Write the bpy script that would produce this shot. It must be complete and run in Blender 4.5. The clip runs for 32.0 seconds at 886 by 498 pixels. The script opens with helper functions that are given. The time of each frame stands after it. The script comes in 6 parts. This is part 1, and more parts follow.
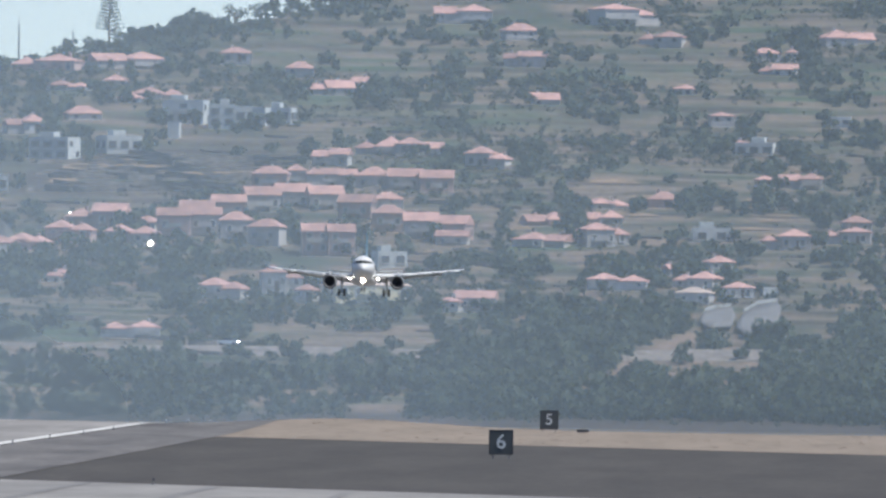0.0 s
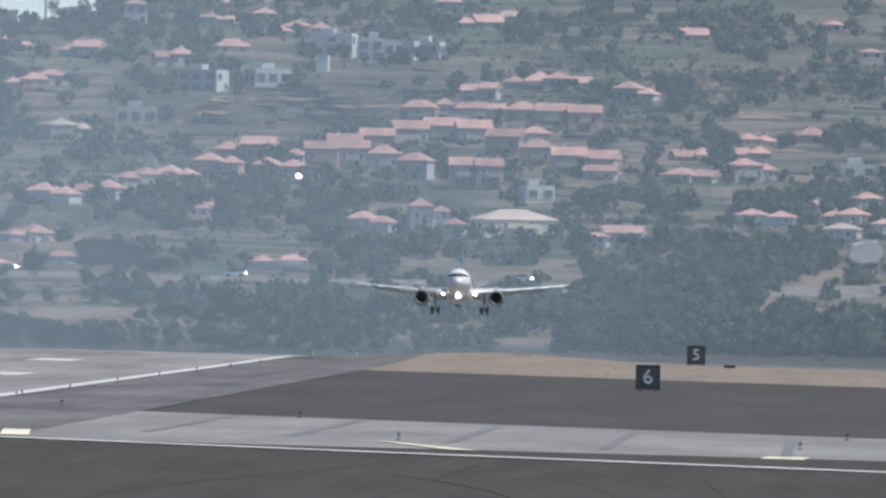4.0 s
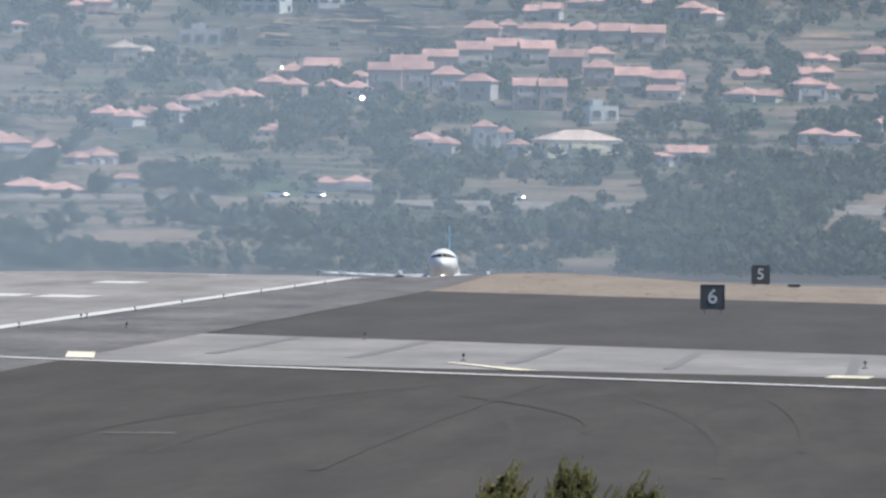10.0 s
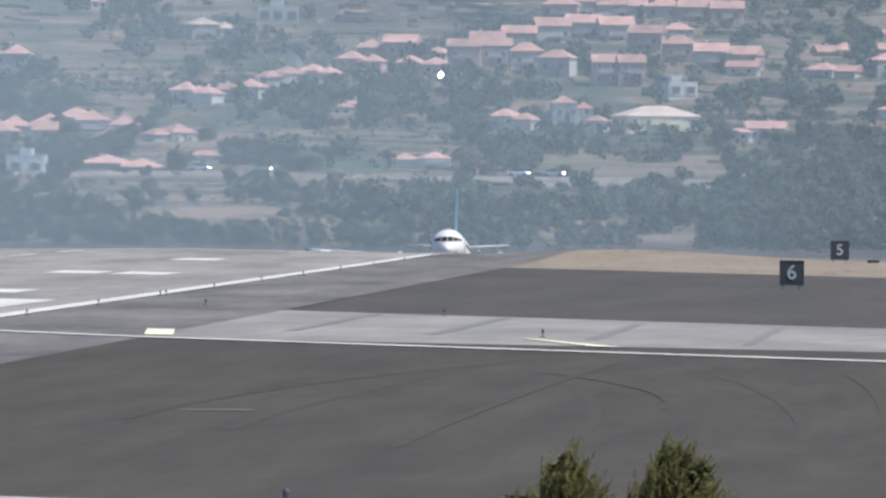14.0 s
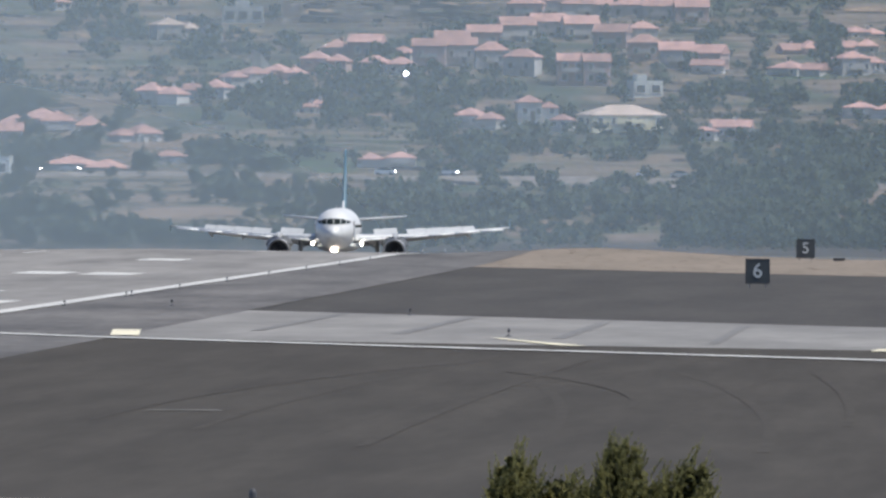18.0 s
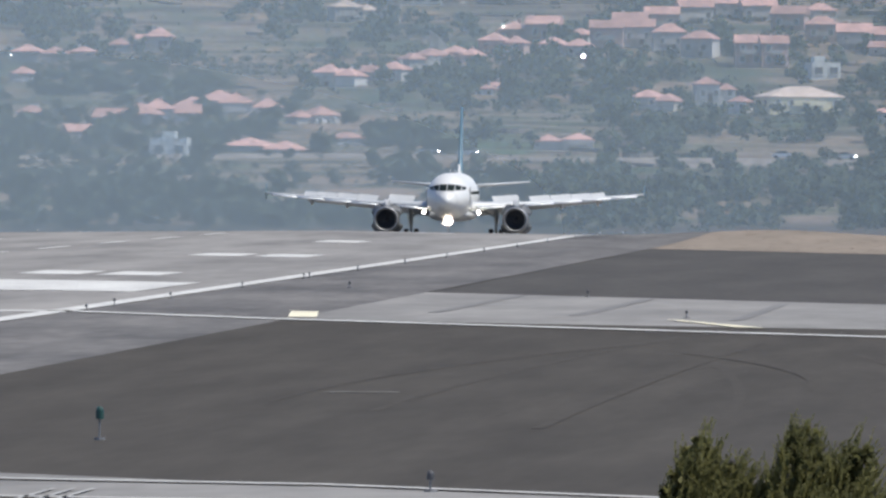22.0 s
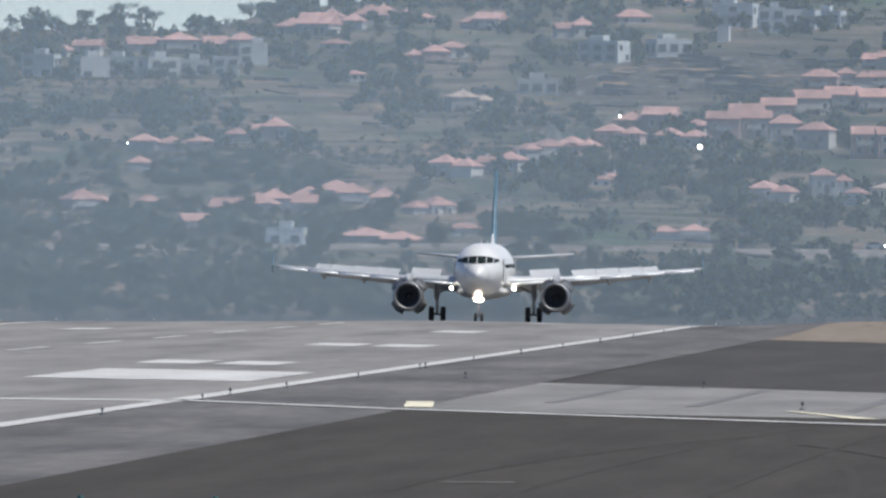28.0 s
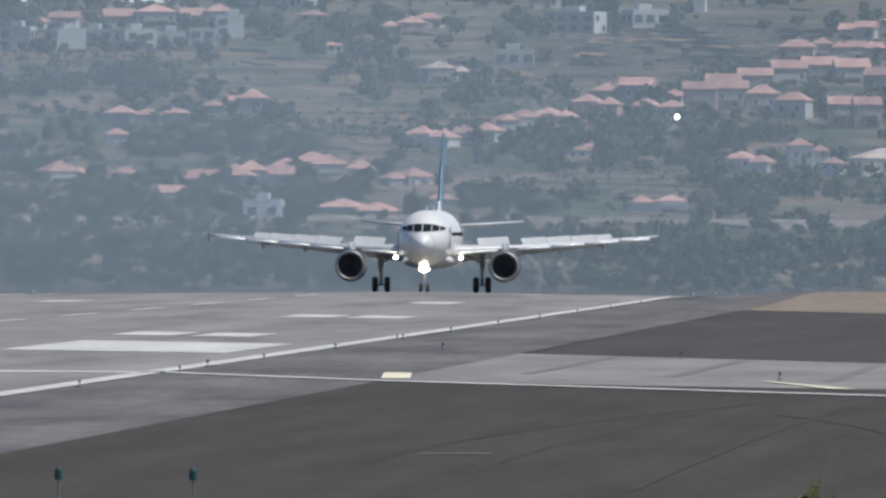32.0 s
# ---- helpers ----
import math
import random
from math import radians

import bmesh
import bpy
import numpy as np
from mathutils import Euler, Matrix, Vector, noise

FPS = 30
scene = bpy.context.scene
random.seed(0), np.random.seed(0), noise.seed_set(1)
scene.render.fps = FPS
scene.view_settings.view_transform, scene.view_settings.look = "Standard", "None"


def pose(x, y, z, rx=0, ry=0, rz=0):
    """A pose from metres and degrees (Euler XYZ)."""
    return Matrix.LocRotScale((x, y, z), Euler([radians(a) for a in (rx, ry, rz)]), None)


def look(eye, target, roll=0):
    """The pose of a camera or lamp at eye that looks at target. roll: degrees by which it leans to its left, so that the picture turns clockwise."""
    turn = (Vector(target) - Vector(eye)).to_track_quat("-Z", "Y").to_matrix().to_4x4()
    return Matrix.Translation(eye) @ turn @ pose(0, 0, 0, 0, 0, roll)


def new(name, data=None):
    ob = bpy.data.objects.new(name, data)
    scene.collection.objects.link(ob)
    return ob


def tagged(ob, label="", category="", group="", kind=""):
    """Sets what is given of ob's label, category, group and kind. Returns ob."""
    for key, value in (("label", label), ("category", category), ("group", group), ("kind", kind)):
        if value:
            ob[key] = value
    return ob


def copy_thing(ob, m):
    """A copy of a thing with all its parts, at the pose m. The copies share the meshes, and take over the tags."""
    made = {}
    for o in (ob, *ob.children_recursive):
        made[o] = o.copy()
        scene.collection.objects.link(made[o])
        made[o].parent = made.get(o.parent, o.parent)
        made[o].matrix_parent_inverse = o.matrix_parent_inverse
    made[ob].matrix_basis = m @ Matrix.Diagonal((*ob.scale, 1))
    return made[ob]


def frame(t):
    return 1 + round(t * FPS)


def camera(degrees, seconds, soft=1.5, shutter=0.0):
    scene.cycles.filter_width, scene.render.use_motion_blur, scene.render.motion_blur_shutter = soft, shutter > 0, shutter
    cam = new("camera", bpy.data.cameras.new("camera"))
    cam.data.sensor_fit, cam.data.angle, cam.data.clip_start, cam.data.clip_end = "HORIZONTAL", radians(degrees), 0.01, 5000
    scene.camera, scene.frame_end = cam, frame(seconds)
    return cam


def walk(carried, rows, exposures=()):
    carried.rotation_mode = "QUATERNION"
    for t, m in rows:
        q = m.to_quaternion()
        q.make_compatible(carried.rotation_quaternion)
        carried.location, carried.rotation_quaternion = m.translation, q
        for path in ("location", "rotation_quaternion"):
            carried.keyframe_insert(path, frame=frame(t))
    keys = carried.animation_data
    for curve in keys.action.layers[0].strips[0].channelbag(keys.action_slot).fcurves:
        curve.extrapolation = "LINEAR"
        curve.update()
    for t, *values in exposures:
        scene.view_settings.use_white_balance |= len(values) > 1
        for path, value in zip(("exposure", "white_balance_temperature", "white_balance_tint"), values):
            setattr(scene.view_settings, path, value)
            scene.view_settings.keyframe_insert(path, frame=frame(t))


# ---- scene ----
EYE = 5.8
LENS = 2.764
VIEW = [
    (0.0, pose(0, 0, EYE, 90.2912, -0.577, 0.8081)),
    (0.5, pose(0, 0, EYE, 90.2741, -0.517, 0.8647)),
    (1.0, pose(0, 0, EYE, 90.2861, -0.427, 0.9515)),
    (1.5, pose(0, 0, EYE, 90.2543, -0.534, 1.0532)),
    (2.0, pose(0, 0, EYE, 90.1645, -0.665, 1.1144)),
    (2.5, pose(0, 0, EYE, 90.1192, -0.651, 1.1116)),
    (4.5, pose(0, 0, EYE, 90.0552, -1.026, 1.3157)),
    (5.0, pose(0, 0, EYE, 90.0073, -1.097, 1.3264)),
    (5.5, pose(0, 0, EYE, 89.9357, -1.043, 1.3317)),
    (6.0, pose(0, 0, EYE, 89.8860, -0.825, 1.2749)),
    (6.5, pose(0, 0, EYE, 89.9014, -0.733, 1.2540)),
    (7.0, pose(0, 0, EYE, 89.8929, -0.812, 1.2573)),
    (7.5, pose(0, 0, EYE, 89.8960, -0.593, 1.2613)),
    (8.0, pose(0, 0, EYE, 89.9246, -0.528, 1.2721)),
    (8.5, pose(0, 0, EYE, 89.8994, -0.424, 1.2979)),
    (9.0, pose(0, 0, EYE, 89.9315, -0.276, 1.3055)),
    (9.5, pose(0, 0, EYE, 89.9329, -0.410, 1.3986)),
    (10.0, pose(0, 0, EYE, 89.8308, -0.612, 1.4681)),
    (10.5, pose(0, 0, EYE, 89.7667, -0.482, 1.5040)),
    (11.0, pose(0, 0, EYE, 89.7455, -0.418, 1.5202)),
    (11.5, pose(0, 0, EYE, 89.7435, -0.217, 1.5166)),
    (12.0, pose(0, 0, EYE, 89.8053, -0.001, 1.5071)),
    (12.5, pose(0, 0, EYE, 89.8036, -0.019, 1.4897)),
    (13.0, pose(0, 0, EYE, 89.7797, -0.183, 1.5671)),
    (13.5, pose(0, 0, EYE, 89.8548, -0.399, 1.6440)),
    (14.0, pose(0, 0, EYE, 89.7550, -0.499, 1.7147)),
    (14.5, pose(0, 0, EYE, 89.7273, -0.573, 1.7892)),
    (16.5, pose(0, 0, EYE, 89.6703, -0.886, 1.6602)),
    (17.0, pose(0, 0, EYE, 89.7491, -0.903, 1.6525)),
    (17.5, pose(0, 0, EYE, 89.8717, -0.540, 1.6601)),
    (18.0, pose(0, 0, EYE, 89.7541, -0.302, 1.6070)),
    (18.5, pose(0, 0, EYE, 89.8755, -0.078, 1.8777)),
    (19.0, pose(0, 0, EYE, 89.9159, -0.434, 2.0366)),
    (19.5, pose(0, 0, EYE, 89.6415, -0.661, 2.0502)),
    (20.0, pose(0, 0, EYE, 89.8513, -0.838, 2.0534)),
    (20.5, pose(0, 0, EYE, 89.8324, -1.014, 2.1510)),
    (21.0, pose(0, 0, EYE, 89.6904, -0.780, 2.2191)),
    (21.5, pose(0, 0, EYE, 89.8534, -0.554, 2.2771)),
    (22.0, pose(0, 0, EYE, 89.6947, -0.293, 2.1614)),
    (22.5, pose(0, 0, EYE, 89.8242, -0.336, 2.1721)),
    (23.0, pose(0, 0, EYE, 89.6863, -0.362, 2.0238)),
    (23.5, pose(0, 0, EYE, 89.7070, -0.089, 2.0566)),
    (24.0, pose(0, 0, EYE, 89.8908, -0.296, 2.1685)),
    (24.5, pose(0, 0, EYE, 89.9911, -0.286, 2.1837)),
    (25.0, pose(0, 0, EYE, 90.1096, -0.370, 2.1719)),
    (25.5, pose(0, 0, EYE, 90.2017, -0.340, 2.2111)),
    (27.5, pose(0, 0, EYE, 90.0438, -0.356, 2.3627)),
    (28.0, pose(0, 0, EYE, 89.9742, -0.458, 2.5243)),
    (28.5, pose(0, 0, EYE, 89.9987, -0.425, 2.4436)),
    (29.0, pose(0, 0, EYE, 89.9577, -0.006, 2.3337)),
    (29.5, pose(0, 0, EYE, 89.9340, 0.027, 2.3534)),
    (30.0, pose(0, 0, EYE, 89.9545, -0.097, 2.3835)),
    (30.5, pose(0, 0, EYE, 89.9418, -0.351, 2.4019)),
    (31.0, pose(0, 0, EYE, 89.9301, -0.397, 2.4408)),
    (31.5, pose(0, 0, EYE, 89.9058, -0.349, 2.4355)),
    (32.0, pose(0, 0, EYE, 89.8846, -0.301, 2.4525)),
]
cam = camera(LENS, 32.0, soft=2.6)
# the clip's own exposure and white balance drift a little
walk(cam, VIEW, [(t, stops + 0.03, 6310 if t < 6 else 6420, 8.0) for t, stops in ((0, 0.76), (2, 0.67), (5, 0.66), (7, 0.78), (8.5, 0.68), (10, 0.90), (12, 1.07), (14, 0.93), (17, 0.82), (18, 0.66), (19, 0.49), (20, 0.61), (21, 0.68), (23, 0.74), (24, 0.62), (25, 0.38), (28, 0.50), (31, 0.50), (32, 0.44))])

# world, sun
SUN_FROM = Vector((0.50, -0.12, 0.86)).normalized()
world = bpy.data.worlds.new("sky")
scene.world = world
world.use_nodes = True
wn = world.node_tree.nodes
sky = wn.new("ShaderNodeTexSky")
sky.sky_type = "NISHITA"
sky.sun_disc = False
sky.sun_elevation = math.asin(SUN_FROM.z)
sky.sun_rotation = math.atan2(SUN_FROM.x, SUN_FROM.y)
sky.altitude = 2500
sky.air_density, sky.dust_density, sky.ozone_density = 1.0, 0.3, 2.0
tint = wn.new("ShaderNodeMix")
tint.data_type, tint.blend_type = "RGBA", "MULTIPLY"
tint.inputs["Factor"].default_value = 1.0
tint.inputs["B"].default_value = (0.845, 0.865, 0.98, 1)
world.node_tree.links.new(sky.outputs[0], tint.inputs["A"])
world.node_tree.links.new(tint.outputs["Result"], wn["Background"].inputs[0])
wn["Background"].inputs[1].default_value = 0.082
sun = new("sun", bpy.data.lights.new("sun", "SUN"))
sun.data.energy, sun.data.angle, sun.data.color = 3.0, radians(0.6), (1.0, 0.95, 0.88)
sun.matrix_world = look(SUN_FROM * 300, (0, 0, 0))


# materials
def mat(name, base, rough=0.7, metal=0.0, vary=0.25, size=1.0, stretch=(1, 1, 1), bump=0.0, second=None, fine=8.0, spread=0.0, coat=0.0, space="Object", gloss=0.5):
    """A surface with broad stains and fine grain; second is the stains' colour, spread a change from object to object."""
    m = bpy.data.materials.new(name)
    m.use_nodes = True
    nt = m.node_tree
    n, link = nt.nodes, nt.links.new
    bsdf = n["Principled BSDF"]
    bsdf.inputs["Roughness"].default_value = rough
    bsdf.inputs["Metallic"].default_value = metal
    bsdf.inputs["Specular IOR Level"].default_value = gloss
    bsdf.inputs["Coat Weight"].default_value = coat
    co = n.new("ShaderNodeTexCoord")
    mp = n.new("ShaderNodeMapping")
    mp.inputs["Scale"].default_value = stretch
    link(co.outputs[space], mp.inputs[0])
    big = n.new("ShaderNodeTexNoise")
    big.inputs["Scale"].default_value = 1.0 / size
    big.inputs["Detail"].default_value = 5
    big.inputs["Roughness"].default_value = 0.62
    small = n.new("ShaderNodeTexNoise")
    small.inputs["Scale"].default_value = fine / size
    small.inputs["Detail"].default_value = 3
    link(mp.outputs[0], big.inputs[0])
    link(mp.outputs[0], small.inputs[0])
    ramp = n.new("ShaderNodeValToRGB")
    ramp.color_ramp.elements[0].position, ramp.color_ramp.elements[1].position = 0.34, 0.66
    dark = second or [max(0.0, v * (1 - vary)) for v in base]
    light = base if second else [min(1.0, v * (1 + vary)) for v in base]
    ramp.color_ramp.elements[0].color = (*dark, 1)
    ramp.color_ramp.elements[1].color = (*light, 1)
    link(big.outputs["Fac"], ramp.inputs[0])
    grain = n.new("ShaderNodeMapRange")
    grain.inputs["To Min"].default_value, grain.inputs["To Max"].default_value = 1 - vary * 0.8, 1 + vary * 0.8
    link(small.outputs["Fac"], grain.inputs["Value"])
    hsv = n.new("ShaderNodeHueSaturation")
    link(ramp.outputs[0], hsv.inputs["Color"])
    value = grain.outputs[0]
    if spread:
        info = n.new("ShaderNodeObjectInfo")
        rnd = n.new("ShaderNodeMapRange")
        rnd.inputs["To Min"].default_value, rnd.inputs["To Max"].default_value = 1 - spread, 1 + spread
        link(info.outputs["Random"], rnd.inputs["Value"])
        mul = n.new("ShaderNodeMath")
        mul.operation = "MULTIPLY"
        link(grain.outputs[0], mul.inputs[0])
        link(rnd.outputs[0], mul.inputs[1])
        value = mul.outputs[0]
    link(value, hsv.inputs["Value"])
    link(hsv.outputs[0], bsdf.inputs["Base Color"])
    rr = n.new("ShaderNodeMapRange")
    rr.inputs["To Min"].default_value, rr.inputs["To Max"].default_value = max(0.02, rough - 0.1), min(1, rough + 0.1)
    link(big.outputs["Fac"], rr.inputs["Value"])
    link(rr.outputs[0], bsdf.inputs["Roughness"])
    if bump:
        b = n.new("ShaderNodeBump")
        b.inputs["Distance"].default_value = bump
        b.inputs["Strength"].default_value = 0.6
        link(small.outputs["Fac"], b.inputs["Height"])
        link(b.outputs[0], bsdf.inputs["Normal"])
    return m


def glow(name, colour, strength):
    m = mat(name, colour, 0.3, vary=0.05)
    b = m.node_tree.nodes["Principled BSDF"]
    b.inputs["Emission Color"].default_value = (*colour, 1)
    b.inputs["Emission Strength"].default_value = strength
    return m


def leafy(name, dark, light, size):
    """Foliage: each clump takes its own tint between the two colours."""
    m = mat(name, light, 0.75, vary=0.35, size=size, second=dark, fine=6)
    nt = m.node_tree
    n, link = nt.nodes, nt.links.new
    geo = n.new("ShaderNodeNewGeometry")
    rnd = n.new("ShaderNodeMapRange")
    rnd.inputs["To Min"].default_value, rnd.inputs["To Max"].default_value = 0.88, 1.14
    link(geo.outputs["Random Per Island"], rnd.inputs["Value"])
    hsv = [x for x in n if x.type == "HUE_SAT"][0]
    old = hsv.inputs["Value"].links[0].from_socket
    mul = n.new("ShaderNodeMath")
    mul.operation = "MULTIPLY"
    link(old, mul.inputs[0])
    link(rnd.outputs[0], mul.inputs[1])
    link(mul.outputs[0], hsv.inputs["Value"])
    return m


def let_through(m, share):
    """Thin leaves and blades pass part of the light on."""
    nt = m.node_tree
    n, link = nt.nodes, nt.links.new
    bsdf, out = n["Principled BSDF"], n["Material Output"]
    back, mix = n.new("ShaderNodeBsdfTranslucent"), n.new("ShaderNodeMixShader")
    link(bsdf.inputs["Base Color"].links[0].from_socket, back.inputs["Color"])
    mix.inputs[0].default_value = share
    link(bsdf.outputs[0], mix.inputs[1])
    link(back.outputs[0], mix.inputs[2])
    link(mix.outputs[0], out.inputs["Surface"])
    return m


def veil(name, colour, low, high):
    """Haze painted on a sheet: most light goes through, the rest scatters. Cover thins upwards, and towards +x to
    darken that side.
    """
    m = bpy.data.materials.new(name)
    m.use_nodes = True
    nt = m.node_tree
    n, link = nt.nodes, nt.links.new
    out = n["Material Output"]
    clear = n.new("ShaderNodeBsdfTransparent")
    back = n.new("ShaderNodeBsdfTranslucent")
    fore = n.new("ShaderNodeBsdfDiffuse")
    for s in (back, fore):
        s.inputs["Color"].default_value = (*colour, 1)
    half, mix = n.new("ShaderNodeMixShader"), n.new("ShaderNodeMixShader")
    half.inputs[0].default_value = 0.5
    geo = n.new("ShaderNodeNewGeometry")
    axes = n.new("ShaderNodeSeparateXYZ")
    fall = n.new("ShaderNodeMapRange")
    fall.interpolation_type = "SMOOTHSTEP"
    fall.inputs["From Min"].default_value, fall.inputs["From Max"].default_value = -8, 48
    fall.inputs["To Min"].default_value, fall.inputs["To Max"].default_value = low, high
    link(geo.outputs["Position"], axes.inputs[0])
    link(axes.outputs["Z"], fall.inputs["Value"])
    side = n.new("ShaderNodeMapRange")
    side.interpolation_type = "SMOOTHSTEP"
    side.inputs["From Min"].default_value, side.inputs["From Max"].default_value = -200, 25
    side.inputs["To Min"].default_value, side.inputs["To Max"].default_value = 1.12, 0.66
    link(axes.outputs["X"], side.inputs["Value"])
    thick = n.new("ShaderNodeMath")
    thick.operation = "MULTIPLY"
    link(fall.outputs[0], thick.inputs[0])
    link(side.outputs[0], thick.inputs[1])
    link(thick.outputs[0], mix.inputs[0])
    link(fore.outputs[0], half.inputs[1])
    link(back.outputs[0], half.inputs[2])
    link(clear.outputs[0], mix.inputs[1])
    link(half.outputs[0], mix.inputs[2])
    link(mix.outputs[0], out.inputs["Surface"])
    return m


# tarmac and ground
RUNWAY = mat("worn_runway_asphalt", (0.232, 0.220, 0.205), 0.8, vary=0.26, size=6, stretch=(1.0, 0.06, 1), fine=6, bump=0.004, gloss=0.15)
SHOULDER = mat("shoulder_asphalt", (0.134, 0.126, 0.117), 0.8, vary=0.32, size=5, stretch=(1.0, 0.10, 1), bump=0.004, gloss=0.2)
DARK_TAR = mat("dark_apron_asphalt", (0.068, 0.0615, 0.0535), 0.95, vary=0.15, size=2.2, stretch=(1.0, 0.05, 1), fine=5, bump=0.004, gloss=0.06)
INFIELD = mat("dark_gravel_infield", (0.069, 0.063, 0.056), 0.95, vary=0.16, size=4, stretch=(1, 0.06, 1), bump=0.01, gloss=0.2)
CONCRETE = mat("taxiway_concrete", (0.232, 0.221, 0.205), 0.8, vary=0.2, size=8, stretch=(1, 0.2, 1), bump=0.004, gloss=0.2)
SEAM = mat("dark_sealant", (0.175, 0.167, 0.156), 0.8, vary=0.2)
STRAW = mat("dry_grass", (0.262, 0.218, 0.176), 0.95, vary=0.14, size=5, stretch=(1, 0.05, 1), fine=6, second=(0.205, 0.172, 0.138), gloss=0.1)
FIELD = mat("ploughed_dry_strips", (0.25, 0.175, 0.115), 0.95, vary=0.25, size=6, second=(0.17, 0.125, 0.08), gloss=0.1)
SOIL = mat("dry_ground", (0.10, 0.085, 0.06), 0.95, vary=0.3, size=30, gloss=0.2)
WHITE_LINE = mat("worn_white_road_paint", (0.66, 0.65, 0.61), 0.7, vary=0.25, size=3, second=(0.42, 0.41, 0.39), gloss=0.15)
WORN_LINE = mat("faded_white_road_paint", (0.46, 0.45, 0.425), 0.75, vary=0.25, size=2.5, second=(0.33, 0.32, 0.30), gloss=0.1)
YELLOW_LINE = mat("worn_yellow_road_paint", (0.76, 0.69, 0.50), 0.6, vary=0.2, size=3)
# aircraft
PAINT_WHITE = mat("white_aircraft_paint", (0.66, 0.655, 0.63), 0.42, vary=0.05, size=3, coat=0.08)
PAINT_GREY = mat("grey_aircraft_paint", (0.42, 0.43, 0.44), 0.35, vary=0.08, size=2)
WING_PAINT = mat("light_grey_wing_paint", (0.50, 0.51, 0.51), 0.35, vary=0.08, size=2, coat=0.1)
PAINT_BLUE = mat("blue_tail_paint", (0.095, 0.175, 0.225), 0.4, vary=0.1, size=3, coat=0.2)
BARE_METAL = mat("dull_lip_metal", (0.30, 0.30, 0.30), 0.5, 0.8, vary=0.1)
DARK_METAL = mat("dark_fan_metal", (0.085, 0.085, 0.09), 0.5, 0.4, vary=0.2)
GEAR_STEEL = mat("gear_steel", (0.28, 0.29, 0.30), 0.45, 0.5, vary=0.15)
RUBBER = mat("tyre_rubber", (0.025, 0.025, 0.026), 0.8, vary=0.2)
COCKPIT = mat("cockpit_glass", (0.014, 0.020, 0.019), 0.5, vary=0.1, gloss=0.06)
LAMP_WARM = glow("landing_light_glow", (1.0, 0.93, 0.82), 45)
LAMP_NOSE = glow("nose_light_glow", (1.0, 0.84, 0.70), 28)
SLAT_WHITE = mat("bright_slat_metal", (0.88, 0.88, 0.86), 0.38, 0.1, vary=0.05, size=3, coat=0.25)
# hillside
TILE = mat("terracotta_roof_tiles", (0.42, 0.245, 0.21), 0.85, vary=0.22, size=4, fine=10, spread=0.25)
TILE_PALE = mat("bleached_roof_tiles", (0.46, 0.365, 0.305), 0.8, vary=0.2, size=4, fine=10, spread=0.12)
LIME = mat("whitewashed_wall", (0.43, 0.42, 0.405), 0.85, vary=0.1, size=5, spread=0.14)
ROSE = mat("rose_painted_wall", (0.45, 0.33, 0.305), 0.85, vary=0.12, size=5, spread=0.1)
IVORY = mat("ivory_painted_wall", (0.66, 0.60, 0.42), 0.85, vary=0.1, size=5)
BRIGHT = mat("bright_white_render", (0.50, 0.53, 0.525), 0.8, vary=0.10, size=5, spread=0.08)
GLASS = mat("dark_window_glass", (0.10, 0.11, 0.12), 0.15, vary=0.2)
FRAME = mat("white_window_frame", (0.7, 0.7, 0.68), 0.6, vary=0.05)
CONCRETE_WALL = mat("pale_concrete_wall", (0.30, 0.305, 0.29), 0.85, vary=0.25, size=6)
STONE = mat("basalt_terrace_stone", (0.16, 0.14, 0.125), 0.95, vary=0.35, size=3)
BARK = mat("bark", (0.10, 0.075, 0.055), 0.9, vary=0.3)
SCRUB = leafy("scrub_leaves", (0.050, 0.062, 0.038), (0.085, 0.100, 0.058), 7)
STRAW_TUFT = mat("dry_blades", (0.255, 0.21, 0.168), 0.95, vary=0.08, size=4, second=(0.23, 0.19, 0.152), gloss=0.1)
FADED = mat("faded_paint", (0.21, 0.20, 0.185), 0.9, vary=0.3, size=0.8, second=(0.10, 0.093, 0.083), gloss=0.06)
TYRE_MARK = mat("rubber_marks", (0.0695, 0.063, 0.055), 0.95, vary=0.2, size=1.5, gloss=0.06)
WOOD = leafy("dark_tree_leaves", (0.052, 0.074, 0.052), (0.078, 0.106, 0.070), 7)
let_through(WOOD, 0.5)
let_through(SCRUB, 0.5)
NEEDLE = leafy("fresh_green_sprays", (0.115, 0.118, 0.048), (0.270, 0.255, 0.100), 0.22)
let_through(NEEDLE, 0.62)
let_through(STRAW_TUFT, 0.5)
STEEL = mat("galvanised_steel", (0.20, 0.20, 0.20), 0.6, 0.2, vary=0.15)
SIGN_BLACK = mat("black_sign_face", (0.062, 0.070, 0.072), 0.7, vary=0.15)
LAMP_GREEN = mat("dark_green_lamp_glass", (0.015, 0.06, 0.05), 0.4, vary=0.1)
SIGN_WHITE = mat("white_sign_digit", (0.55, 0.56, 0.54), 0.6, vary=0.1)
NACELLE_GREY = mat("grey_nacelle_paint", (0.10, 0.105, 0.11), 0.55, vary=0.15, size=2)
MIRROR = mat("polished_sheet", (0.9, 0.9, 0.9), 0.06, 1.0, vary=0.02)
ROAD = mat("hill_road_asphalt", (0.145, 0.14, 0.135), 0.85, vary=0.2, size=10)
CAR_PAINT = mat("silver_car_paint", (0.5, 0.5, 0.52), 0.25, 0.3, vary=0.05, spread=0.4)
GLINT = glow("glint_glow", (1.0, 0.98, 0.95), 20)
HAZE = veil("haze_sheet", (0.61, 0.76, 0.88), 0.33, 0.235)
